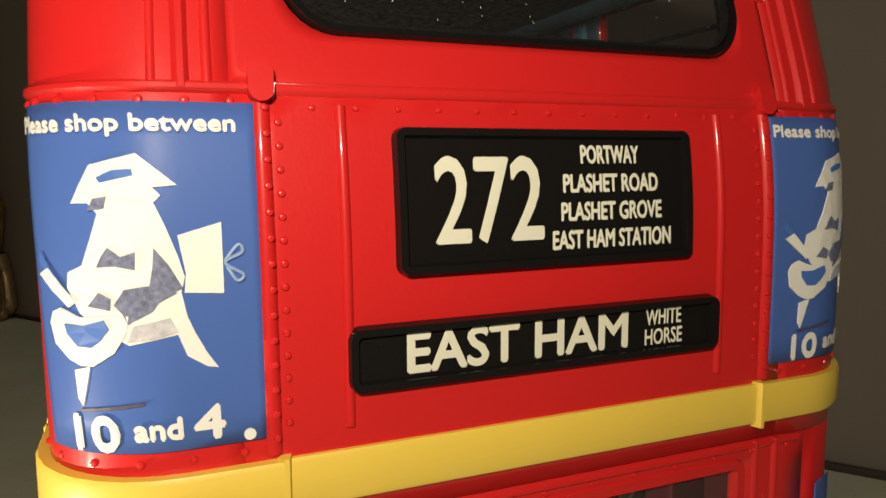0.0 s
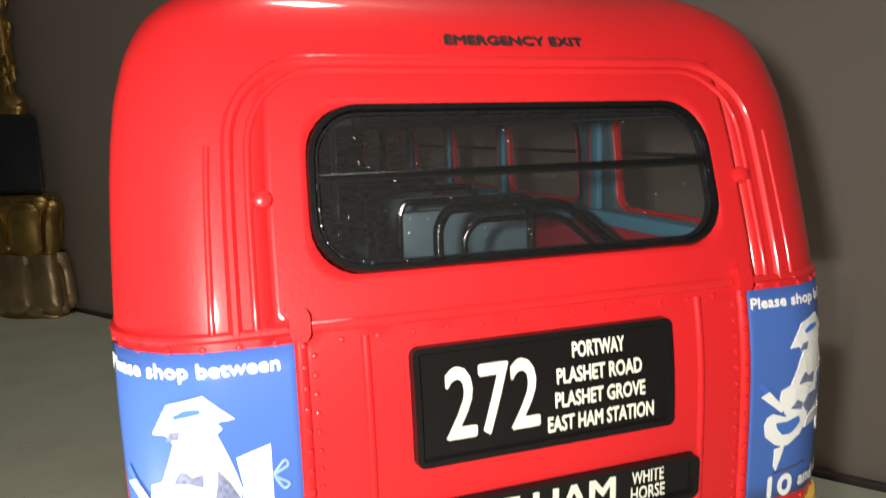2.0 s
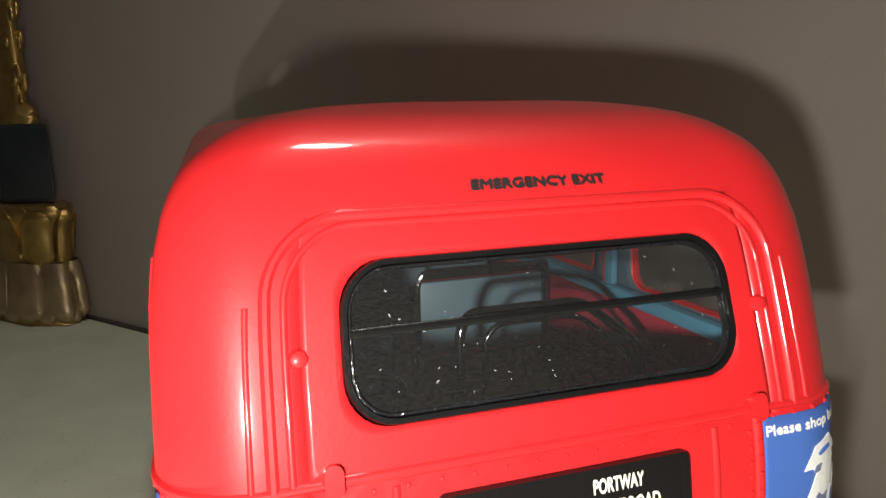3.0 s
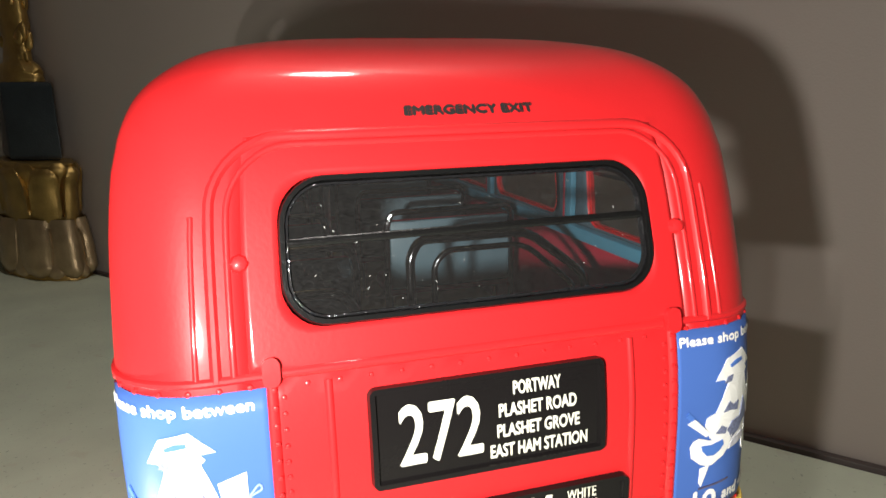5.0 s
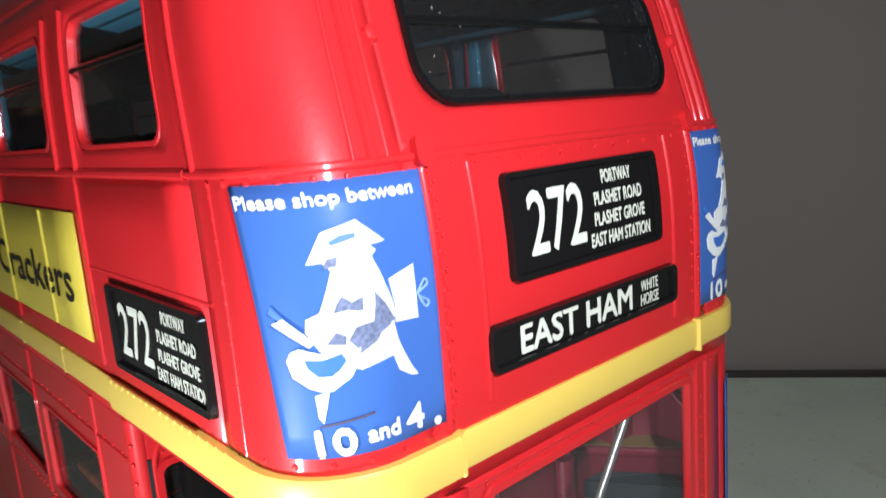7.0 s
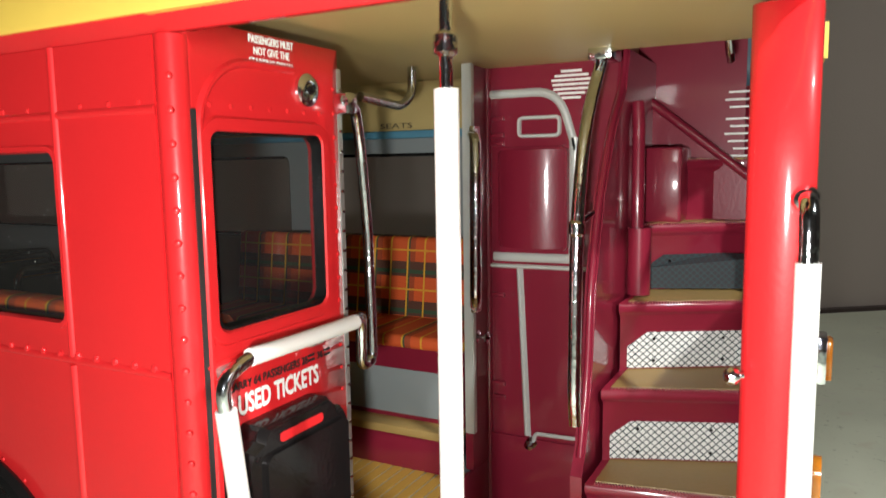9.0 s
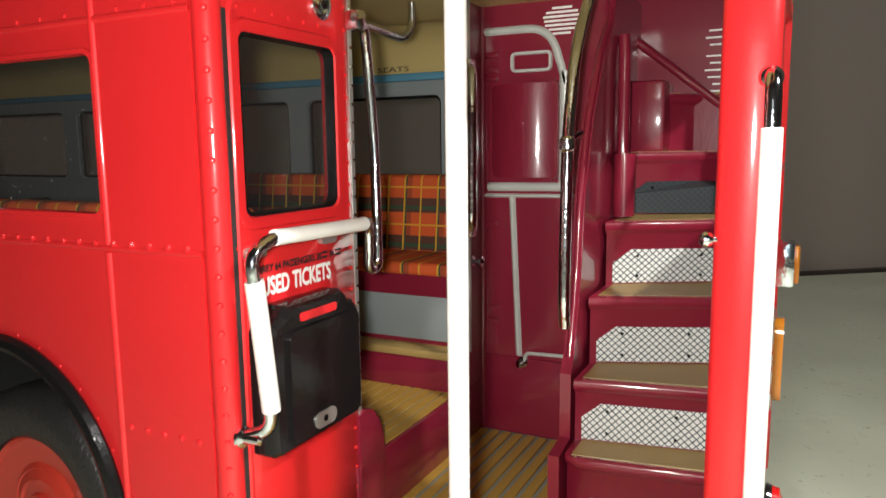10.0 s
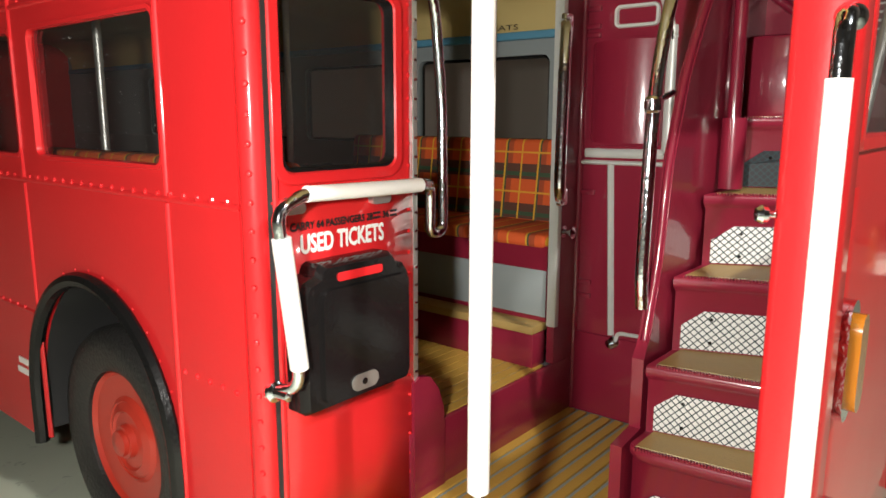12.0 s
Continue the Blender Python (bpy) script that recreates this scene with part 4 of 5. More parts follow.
for k, words in enumerate(("PASSENGERS MUST", "NOT GIVE THE", "STARTING SIGNAL")):
    half = 0.0065 * len(words)
    part("lettering", lettering(bmesh.new(), words, bulk, -0.845 - half, -0.845 + half, 2.50 - 0.032 * k, 2.522 - 0.032 * k, 0.003, 0.001), PRINT, endwall, "small white words", smooth=0)
bell = part("bell_push", lathe(bmesh.new(), [(0.052, 0.0), (0.052, 0.012), (0.042, 0.02), (0.030, 0.022), (0.028, 0.012), (0.02, 0.012), (0.018, 0.022), (0.0, 0.024)], (-0.69, 1.43, 2.385), (0, -1, 0), 24), CHROME, bus, "round chrome bell push")
part("push_button", lathe(bmesh.new(), [(0.016, 0.02), (0.014, 0.028), (0.0, 0.03)], (-0.69, 1.43, 2.385), (0, -1, 0), 14), BLACK, bell)

# grab rails at the end wall
def rail(name, pts, r, mat, label="", parent=bus, n=12):
    return part(name, tube(bmesh.new(), pts, r, n), mat, parent, label)


R1 = bent([(-1.175, 1.43, 1.02), (-1.155, 1.33, 1.05), (-1.162, 1.32, 1.15), (-1.225, 1.315, 1.60), (-1.12, 1.315, 1.640), (-0.56, 1.34, 1.628), (-0.458, 1.40, 1.615), (-0.438, 1.42, 1.425), (-0.354, 1.425, 1.425), (-0.356, 1.43, 1.90), (-0.405, 1.42, 2.22), (-0.48, 1.385, 2.34), (-0.545, 1.37, 2.35)], 0.075, 8)
grab = rail("grab_rail", R1, 0.020, CHROME, "bent chrome grab rail with white plastic sleeves")
rail("white_sleeve", curve_points([(-1.158, 1.320, 1.115), (-1.178, 1.318, 1.27), (-1.212, 1.315, 1.520)]), 0.029, WHITE, "white plastic sleeve", grab)
rail("white_sleeve", curve_points([(-1.115, 1.315, 1.638), (-0.8, 1.328, 1.630), (-0.585, 1.339, 1.626)]), 0.025, WHITE, "white plastic sleeve", grab)
for x in (-0.705, -1.085):
    part("bracket", plate(bmesh.new(), bulk, (x - 0.045, x + 0.045, 1.566, 1.602), 0.017, 0.022), STEEL, grab, "oval rail bracket")
for p in ((-1.175, 1.415, 1.02),):
    part("bracket", lathe(bmesh.new(), [(0.035, 0.0), (0.034, 0.012), (0.02, 0.02), (0.016, 0.075), (0.0, 0.08)], (p[0], 1.43, p[2]), (0, -1, 0), 16), CHROME, grab)
part("bracket", boxed(-0.575, -0.52, 1.345, 1.41, 2.315, 2.385, 0.012), CHROME, grab, "chrome rail bracket")

# ---- platform, pole, rear pillar and rear wall ----
PLAT = 0.37
part("platform", boxed(-1.20, 1.15, 0.03, 1.44, 0.27, PLAT - 0.008, 0.01), GREY, bus, "grey platform base under the slats")
slat = bmesh.new()
box(slat, -0.93, 0.93, -0.025, 0.025, 0, 0.012, 0.004, 1)
slat = part("platform_slat", slat, OCHRE, bus)
slat.location = Vector((-0.25, 0.065, PLAT - 0.010)) * SCALE
for i in range(1, 21):
    c = slat.copy()
    scene.collection.objects.link(c)
    c.location = Vector((-0.25, 0.065 + 0.067 * i, PLAT - 0.010)) * SCALE

POLE = (-0.986, 0.775)
pole = rail("platform_pole", [(*POLE, 0.36), (*POLE, 2.60)], 0.017, CHROME, "upright platform pole in a white plastic sleeve")
rail("white_sleeve", [(*POLE, 0.835), (*POLE, 2.325)], 0.031, WHITE, "white plastic sleeve", pole, 18)
part("collar", lathe(bmesh.new(), [(0.017, 0), (0.03, 0.01), (0.03, 0.05), (0.017, 0.06)], (*POLE, 2.40), (0, 0, 1), 16), CHROME, pole)

bm = bmesh.new()
plan = bent([(-0.70, 0.12, 0), (-0.775, 0.126, 0), (-0.80, 0.05, 0), (-0.79, -0.02, 0), (-0.70, -0.022, 0)], 0.04, 5)
grid(bm, lambda i, z: Vector((plan[int(i)].x, plan[int(i)].y, z)), range(len(plan)), span(0.33, WAIST, 6))
part("rear_pillar", bm, RED, bus, "red rear corner pillar with white grab handle", solid=0.02)
hand = rail("grab_handle", bent([(-0.79, 0.0, 2.06), (-0.90, -0.01, 2.06), (-0.912, -0.012, 1.95), (-0.915, -0.012, 0.62), (-0.90, -0.01, 0.52), (-0.79, 0.0, 0.52)], 0.07), 0.020, CHROME, "chrome grab handle in a white sleeve")
rail("white_sleeve", [(-0.914, -0.012, 1.935), (-0.915, -0.012, 0.66)], 0.025, WHITE, "white plastic sleeve", hand, 18)
for z in (2.06, 0.52):
    part("bracket", lathe(bmesh.new(), [(0.030, 0.0), (0.029, 0.03), (0.022, 0.045), (0.0, 0.05)], (-0.79, 0.0, z), (-1, 0, 0), 16), CHROME, hand)
part("stud", lathe(bmesh.new(), [(0.009, 0.0), (0.009, 0.010), (0.019, 0.016), (0.022, 0.028), (0.015, 0.040), (0.0, 0.043)], (-0.79, 0.115, 1.65), (-0.55, 0.83, 0), 16), CHROME, bus, "small chrome rope hook")

RW = (-0.60, 0.66, 1.80, 2.425)
bm = bmesh.new()
holed(bm, rear, (-0.705, 0.92, 1.70, 2.487), RW, 0.03, rings=3)
grid(bm, rear, span(-0.705, 0.92, 8), span(0.30, 1.70, 6))
grid(bm, lambda t, z: Vector((0.92 + 0.3 * math.sin(t), 0.3 - 0.3 * math.cos(t), z)), span(0, math.pi / 2, 8), span(0.30, 2.487, 8))
bmesh.ops.remove_doubles(bm, verts=bm.verts, dist=0.002)
bmesh.ops.recalc_face_normals(bm, faces=bm.faces)
for fc in bm.faces:
    if fc.normal.y > 0.02:
        fc.normal_flip()
part("rear_wall", bm, [RED, MAROON], bus, "red lower rear wall with a large window", solid=0.03)
fr = part("rear_window", ring_frame(bmesh.new(), rear, (RW[0] - 0.02, RW[1] + 0.02, RW[2] - 0.02, RW[3] + 0.02), 0.05, 0.045, 0.012, 0.02), RED, bus, "large lower rear window")
pane("pane", rear, (RW[0] + 0.01, RW[1] - 0.01, RW[2] + 0.01, RW[3] - 0.01), 0.03, -0.012, fr, DUSTY_GLASS)
for x in (0.72, 0.80):
    part("body_seam", bead(bmesh.new(), line((x, 0.4), (x, 2.485), 4), rear, 0.012, 0.010), RED, bus)
part("body_seam", bead(bmesh.new(), line((-0.69, 2.47), (0.9, 2.47), 4), rear, 0.010, 0.008), RED, bus)
bm = bmesh.new()
rivets(bm, [(x, 2.452) for x in span(-0.6, 0.85, 10)] + [(0.76, z) for z in span(0.6, 2.3, 18)], rear, 0.009, 0.008)
part("rivets", bm, RED, bus)
plate_lamp = part("plate_lamp", boxed(0.32, 0.43, -0.075, 0.0, 1.33, 1.51, 0.012), CHROME, bus, "chrome lamp box with a brownish amber face")
part("amber_lens", boxed(0.33, 0.42, -0.092, -0.070, 1.345, 1.495, 0.008), AMBER, plate_lamp, "brownish amber face")
lamp = part("indicator_lamp", plate(bmesh.new(), rear, (-0.655, -0.54, 1.14, 1.44), 0.055, 0.034), CHROME, bus, "amber indicator lamp on a chrome base")
part("amber_lens", plate(bmesh.new(), rear, (-0.640, -0.555, 1.17, 1.41), 0.04, 0.058, -0.03), AMBER, lamp, "ribbed amber lens")
for z in (0.85, 0.62):
    t = part("tail_lamp", lathe(bmesh.new(), [(0.07, 0), (0.07, 0.03), (0.055, 0.035), (0.05, 0.05), (0.0, 0.07)], (-0.58, 0, z), (0, -1, 0), 20), CHROME, bus, "round tail lamp")
    part("red_lens", lathe(bmesh.new(), [(0.052, 0.04), (0.045, 0.07), (0.0, 0.085)], (-0.58, 0, z), (0, -1, 0), 18), REDLENS, t)
bm = boxed(0.98, 1.10, -0.01, 0.0, 1.2, 2.30, 0.003)
for v in bm.verts:
    a = (v.co.x - 0.92) / 0.3
    v.co = (0.92 + (0.306 - v.co.y * 0.5) * math.sin(a), 0.3 - (0.306 - v.co.y * 0.5) * math.cos(a), v.co.z)
part("blue_notice", bm, BLUE, bus)


# ---- inside: platform well, stairs, lower saloon ----
def lattice_material(name, color, rough):
    m = material(name, color, rough, vary=0.06, spec=0.2)
    n, k = m.node_tree.nodes, m.node_tree.links
    b = n["Principled BSDF"]
    last = b.inputs["Base Color"].links[0].from_socket
    at, sep = n.new("ShaderNodeTexCoord"), n.new("ShaderNodeSeparateXYZ")
    k.new(at.outputs["Object"], sep.inputs[0])
    for op in ("ADD", "SUBTRACT"):
        s = n.new("ShaderNodeMath")
        s.operation = op
        k.new(sep.outputs[1], s.inputs[0])
        k.new(sep.outputs[2], s.inputs[1])
        f = n.new("ShaderNodeMath")
        f.operation = "MULTIPLY"
        f.inputs[1].default_value = 24 / 0.029
        k.new(s.outputs[0], f.inputs[0])
        fr = n.new("ShaderNodeMath")
        fr.operation = "FRACT"
        k.new(f.outputs[0], fr.inputs[0])
        lt = n.new("ShaderNodeMath")
        lt.operation = "LESS_THAN"
        lt.inputs[1].default_value = 0.2
        k.new(fr.outputs[0], lt.inputs[0])
        mix = n.new("ShaderNodeMix")
        mix.data_type = "RGBA"
        mix.inputs["B"].default_value = (0.03, 0.05, 0.055, 1)
        k.new(lt.outputs[0], mix.inputs["Factor"])
        k.new(last, mix.inputs["A"])
        last = mix.outputs["Result"]
    k.new(last, b.inputs["Base Color"])
    return m


LATTICE = lattice_material("kick_plate_lattice", (0.70, 0.71, 0.68), 0.5)
# same lattice with the shade of the unlit top plate put into its colour
LATTICE_SHADED = lattice_material("shaded_kick_plate_lattice", (0.032, 0.032, 0.035), 0.45)
TREADS = [(PLAT, -0.215, -0.16), (0.70, -0.215, -0.165), (0.965, -0.062, 0.005), (1.262, 0.150, 0.30), (1.555, 0.415, 0.62), (1.86, 0.72, 0.98), (2.15, 0.86, 1.15)]
STAIR_L, STAIR_R = 0.70, 0.04


def inner_x(y):
    """How far to the offside the well reaches inside the rounded rear corner."""
    return 1.15 if y > 0.3 else 0.88 + math.sqrt(max(0, 0.0676 - (0.3 - y) ** 2))


def nose(k, y, back=0.0):
    z, xl, xr = TREADS[k]
    t = (STAIR_L - y) / (STAIR_L - 0.32)
    return min(xl + (xr - xl) * t + back, inner_x(y))


stairs = part("staircase", boxed(1.0, 1.14, 0.30, STAIR_L, PLAT, 0.6), MAROON, bus, "maroon staircase with tan treads and lattice kick plates")
for k in range(1, 7):
    z, low = TREADS[k][0], TREADS[k - 1][0]
    bm = bmesh.new()
    ys = span(STAIR_L, STAIR_R, 12)
    curl = [0.05 * max(0, 1 - (STAIR_L - y) / 0.08) ** 2 if k == 1 else 0.0 for y in ys]
    prof = [(0.03, low), (0.03, z - 0.06), (0.012, z - 0.045), (0.0, z - 0.03), (0.0, z - 0.008), (0.008, z)]
    rows = [[bm.verts.new((nose(k, y, b) + c, y, h)) for y, c in zip(ys, curl)] for b, h in prof] + [[bm.verts.new((inner_x(y) + 0.004, y, z)) for y in ys]]
    for a, b in zip(rows, rows[1:]):
        for i in range(12):
            bm.faces.new((a[i], b[i], b[i + 1], a[i + 1]))
    end = [r[0] for r in rows] + [bm.verts.new((1.17, STAIR_L, low))]
    bm.faces.new(end)
    part("riser", bm, MAROON, stairs, smooth=50)
    bm = bmesh.new()
    deep = (TREADS[k + 1][1] - TREADS[k][1] + 0.05) if k < 6 else 0.3
    rows = [[bm.verts.new((nose(k, y, b), y, h)) for y in span(STAIR_L - 0.03, STAIR_R, 8)] for b, h in ((0.022, z - 0.002), (0.026, z + 0.006), (deep + 0.1, z + 0.006))]
    for a, b in zip(rows, rows[1:]):
        for i in range(8):
            bm.faces.new((a[i], b[i], b[i + 1], a[i + 1]))
    bm.faces.new([r[0] for r in rows])
    tread = part("tread", bm, TAN, stairs, "tan lino tread with knurled nosing", smooth=20)
    bm = bmesh.new()
    for i in range(60):
        y = STAIR_L - 0.035 - 0.0105 * i
        if y > STAIR_R:
            box(bm, nose(k, y, 0.004), nose(k, y, 0.018), y - 0.003, y + 0.003, z - 0.004, z + 0.007)
    part("knurled_edge", bm, MAROON, tread)
    bm = bmesh.new()
    face = lambda y, v, o=0.0: Vector((nose(k, y, 0.03 - o), y, v))
    if k < 6:
        base = low + 0.012
        top = low + 0.165
        a, e = STAIR_L - 0.028, STAIR_R + 0.03
        shape(bm, face, [(a, base), (a, top - 0.06), (a - 0.075, top), (a - 0.3, top), (e, top), (e, base), (a - 0.3, base)], 0.006)
        # the fifth plate lies in shade and takes the darkened copy
        kick = part("kick_plate", bm, LATTICE if k < 5 else LATTICE_SHADED, stairs, "white kick plate with black lattice" if k < 5 else "lattice kick plate, its shade painted in as dark grey", smooth=0)
        bm = bmesh.new()
        for y, v in ((a - 0.10, top - 0.03), (a - 0.10, base + 0.03), (a - 0.36, top - 0.03), (a - 0.36, base + 0.03)):
            rivets(bm, [(y, v)], lambda p, q, o=0.0: face(p, q, o + 0.006), 0.008, 0.004)
        part("plate_screw", bm, BLACK, kick)

# side panel of the stairs, with the round newel edge
bm = bmesh.new()
side = lambda x, z, o=0.0: Vector((x, 0.735 - o, z))
shape(bm, side, [(1.17, PLAT), (1.17, 2.62), (0.62, 2.62), (0.56, 2.44), (0.40, 2.28), (0.24, 2.02), (0.13, 1.70), (0.08, 1.35), (0.0, 1.06), (-0.05, 0.98), (-0.05, 0.71), (-0.20, 0.69), (-0.20, PLAT)], 0.02, 0.045)
bmesh.ops.recalc_face_normals(bm, faces=bm.faces)
part("stair_panel", bm, MAROON, stairs, smooth=0)
part("panel_edge", tube(bmesh.new(), curve_points([(-0.005, 0.735, 1.04), (0.08, 0.735, 1.35), (0.13, 0.735, 1.70), (0.24, 0.735, 2.02), (0.40, 0.735, 2.28), (0.57, 0.735, 2.46), (0.62, 0.735, 2.62)]), 0.016, 10), MAROON, stairs)
part("newel", tube(bmesh.new(), [(0.65, 0.68, 1.86), (0.65, 0.68, 2.30), (0.67, 0.69, 2.40)], 0.028, 14), MAROON, stairs)
part("newel", tube(bmesh.new(), [(0.60, 0.66, 1.57), (0.60, 0.66, 1.86)], 0.05, 16), MAROON, stairs)
rail2 = rail("stair_rail", bent([(0.012, 0.76, 1.16), (-0.008, 0.76, 1.28), (0.014, 0.76, 1.93), (0.12, 0.76, 2.30), (0.34, 0.76, 2.55), (0.36, 0.76, 2.60)], 0.2, 10), 0.025, CHROME, "bent chrome stair handrail")
part("collar", lathe(bmesh.new(), [(0.022, -0.03), (0.032, -0.02), (0.032, 0.02), (0.022, 0.03)], (0.012, 0.76, 1.905), (0, 0, 1), 14), CHROME, rail2)
part("bracket", tube(bmesh.new(), [(0.012, 0.76, 1.905), (0.07, 0.75, 1.93), (0.14, 0.74, 1.95)], 0.012, 10), CHROME, rail2)
part("bracket", boxed(0.26, 0.42, 0.70, 0.80, 2.54, 2.59, 0.012), CHROME, rail2)
# stairwell walls, slanting string of the upper flight, soffit
part("stairwell_wall", boxed(1.165, 1.178, 0.30, 1.44, PLAT, 2.95), MAROON, stairs)
part("stairwell_wall", boxed(-0.10, 0.90, 0.036, 0.045, 2.44, 2.95), MAROON, stairs)
bm = bmesh.new()
shape(bm, lambda y, z, o=0.0: Vector((1.10 - o, y, z)), [(0.76, 2.46), (0.26, 2.06), (0.20, 2.01), (0.20, 1.84), (0.76, 1.84)], 0.0, 0.03)
part("upper_string", bm, MAROON, stairs, smooth=0)
part("upper_string_edge", tube(bmesh.new(), [(1.10, 0.76, 2.46), (1.10, 0.26, 2.06), (1.10, 0.20, 2.01)], 0.022, 10), MAROON, stairs)
part("landing_block", boxed(0.86, 1.15, 0.53, 0.72, 1.86, 2.21, 0.02), MAROON, stairs)
bm = bmesh.new()
for i in range(9):
    w = (0.15, 0.18, 0.14, 0.17, 0.13, 0.18, 0.15, 0.10, 0.14)[i]
    z = 2.46 - 0.035 * i - (0.02 if i > 2 else 0)
    shape(bm, lambda y, v, o=0.0: Vector((1.163 - o, y, v)), [(0.30 - w / 2, z), (0.30 + w / 2, z), (0.30 + w / 2, z + 0.009), (0.30 - w / 2, z + 0.009)], 0.002, 0.001)
part("notice_print", bm, PRINT, stairs, smooth=0)
part("inside_rod", tube(bmesh.new(), [(0.384, 0.085, 2.45), (-0.555, 0.085, 1.2)], 0.017, 10), STEEL, stairs, "dull steel rod inside the rear window")
part("hook_rail", tube(bmesh.new(), bent([(0.40, 0.30, 2.62), (0.44, 0.30, 2.56), (0.50, 0.30, 2.53)], 0.03), 0.016, 10), CHROME, stairs)

# cupboard wall under the stairs (faces the nearside)
cup = part("cupboard_wall", boxed(0.70, 0.76, 0.76, 1.43, PLAT, 2.62), MAROON, bus, "maroon cupboard wall with silver beading and grille door")
cw = lambda y, z, o=0.0: Vector((0.70 - o, y, z))
def silver(pts, r=0.014, mat=SILVER):
    part("beading", bead(bmesh.new(), [(p.x, p.y) for p in bent([(a, b, 0) for a, b in pts], 0.12, 8)], cw, r, 0.014), mat, cup)
silver([(1.43, 2.475), (1.06, 2.475), (0.975, 2.20)], 0.018)
silver([(0.985, 2.26), (0.985, 1.69)], 0.022)
silver([(1.39, 1.69), (0.965, 1.695)], 0.020)
silver([(1.43, 1.645), (0.85, 1.65)], 0.010)
silver([(1.255, 1.64), (1.215, 0.80)], 0.016)
part("cupboard_handle", ring_frame(bmesh.new(), cw, (1.045, 1.265, 2.262, 2.368), 0.03, 0.020, 0.014, 0.0), SILVER, cup, "silver oblong finger pull")
part("cupboard_door", plate(bmesh.new(), lambda y, z, o=0.0: cw(y, z, o + 0.055 * max(0, 1 - ((y - 1.19) / 0.17) ** 2)), (1.022, 1.358, 1.742, 2.208), 0.03, 0.006, rings=7), MAROON, cup, "glossy curved maroon door")
part("door_frame", ring_frame(bmesh.new(), cw, (1.005, 1.375, 1.725, 2.225), 0.04, 0.022, 0.026, 0.0), MAROON, cup)
for z in (2.36, 2.28, 2.24, 1.50, 1.05, 0.98):
    part("hinge", boxed(0.682, 0.70, 1.33, 1.40, z - 0.012, z + 0.012, 0.005), MAROON, cup)
latch = part("latch", lathe(bmesh.new(), [(0.03, 0), (0.028, 0.02), (0.012, 0.03), (0.012, 0.05), (0.024, 0.06), (0.0, 0.075)], (0.70, 1.188, 0.772), (-1, 0, 0), 16), CHROME, cup, "small chrome catch")
part("latch_bar", tube(bmesh.new(), bent([(0.68, 1.18, 0.772), (0.68, 1.17, 0.822), (0.68, 0.85, 0.832)], 0.03), 0.010, 8), SILVER, cup)
part("lower_panel", boxed(0.685, 0.70, 0.76, 1.43, PLAT, 0.79, 0.005), MAROON, cup)
bm = bmesh.new()
for i in range(7):
    w = (0.10, 0.16, 0.19, 0.18, 0.17, 0.13, 0.09)[i]
    z = 2.555 - 0.020 * i
    shape(bm, cw, [(1.0 - w / 2, z), (1.0 + w / 2, z), (1.0 + w / 2, z + 0.011), (1.0 - w / 2, z + 0.011)], 0.003, 0.001)
part("notice_print", bm, PRINT, cup, smooth=0)

# end partition at the offside of the saloon entrance
side_wall_2 = part("end_partition", boxed(0.50, 0.70, 1.42, 1.46, 0.656, 2.62), MAROON, bus, "maroon partition with a silver edge and chrome rail")
part("edge_strip", boxed(0.472, 0.508, 1.40, 1.45, 0.85, 2.62, 0.006), SILVER, side_wall_2, "dull silver edge strip")
part("partition_rail", tube(bmesh.new(), bent([(0.48, 1.40, 2.28), (0.43, 1.36, 2.26), (0.385, 1.34, 2.10), (0.375, 1.34, 1.55), (0.42, 1.36, 1.49), (0.48, 1.40, 1.49)], 0.06), 0.027, 12), CHROME, side_wall_2, "bent chrome rail")
for z in (2.28, 1.49):
    part("bracket", boxed(0.45, 0.52, 1.375, 1.405, z - 0.04, z + 0.04, 0.01), CHROME, side_wall_2)
part("knob", lathe(bmesh.new(), [(0.03, 0), (0.03, 0.01), (0.012, 0.02), (0.012, 0.04), (0.028, 0.05), (0.03, 0.06), (0.0, 0.075)], (0.55, 1.42, 1.315), (0, -1, 0), 18), CHROME, side_wall_2)
part("corner_edge", tube(bmesh.new(), [(0.70, 1.42, PLAT), (0.70, 1.42, 2.62)], 0.02, 10), MAROON, side_wall_2)

# saloon floor, entrance step, fairing
SALOON = 0.65
part("saloon_floor", boxed(-0.69, 0.69, 1.435, 7.9, SALOON - 0.08, SALOON - 0.006), GREY, bus, "ribbed ochre saloon floor")
bm = bmesh.new()
box(bm, -0.62, 0.62, -0.026, 0.026, 0, 0.010, 0.003, 1)
rib = part("saloon_slat", bm, OCHRE, bus)
rib.location = Vector((-0.15, 1.475, SALOON - 0.008)) * SCALE
for i in range(1, 30):
    c = rib.copy()
    scene.collection.objects.link(c)
    c.location = Vector((-0.15, 1.475 + 0.062 * i, SALOON - 0.008)) * SCALE
part("entrance_riser", boxed(-0.55, 0.70, 1.42, 1.445, PLAT, SALOON + 0.004, 0.008), MAROON, bus, "maroon entrance riser")
bm = bmesh.new()
shape(bm, lambda x, z, o=0.0: Vector((x, 1.415 - o, z)), [(-0.535, PLAT), (-0.535, 0.86), (-0.50, 0.875), (-0.44, 0.86), (-0.39, 0.80), (-0.36, 0.72), (-0.35, SALOON), (-0.35, PLAT)], 0.0, 0.035)
part("step_fairing", bm, MAROON, bus, smooth=0)
part("under_wall", boxed(-1.18, -0.5, 1.46, 1.50, LOW, SALOON), MAROON, bus)

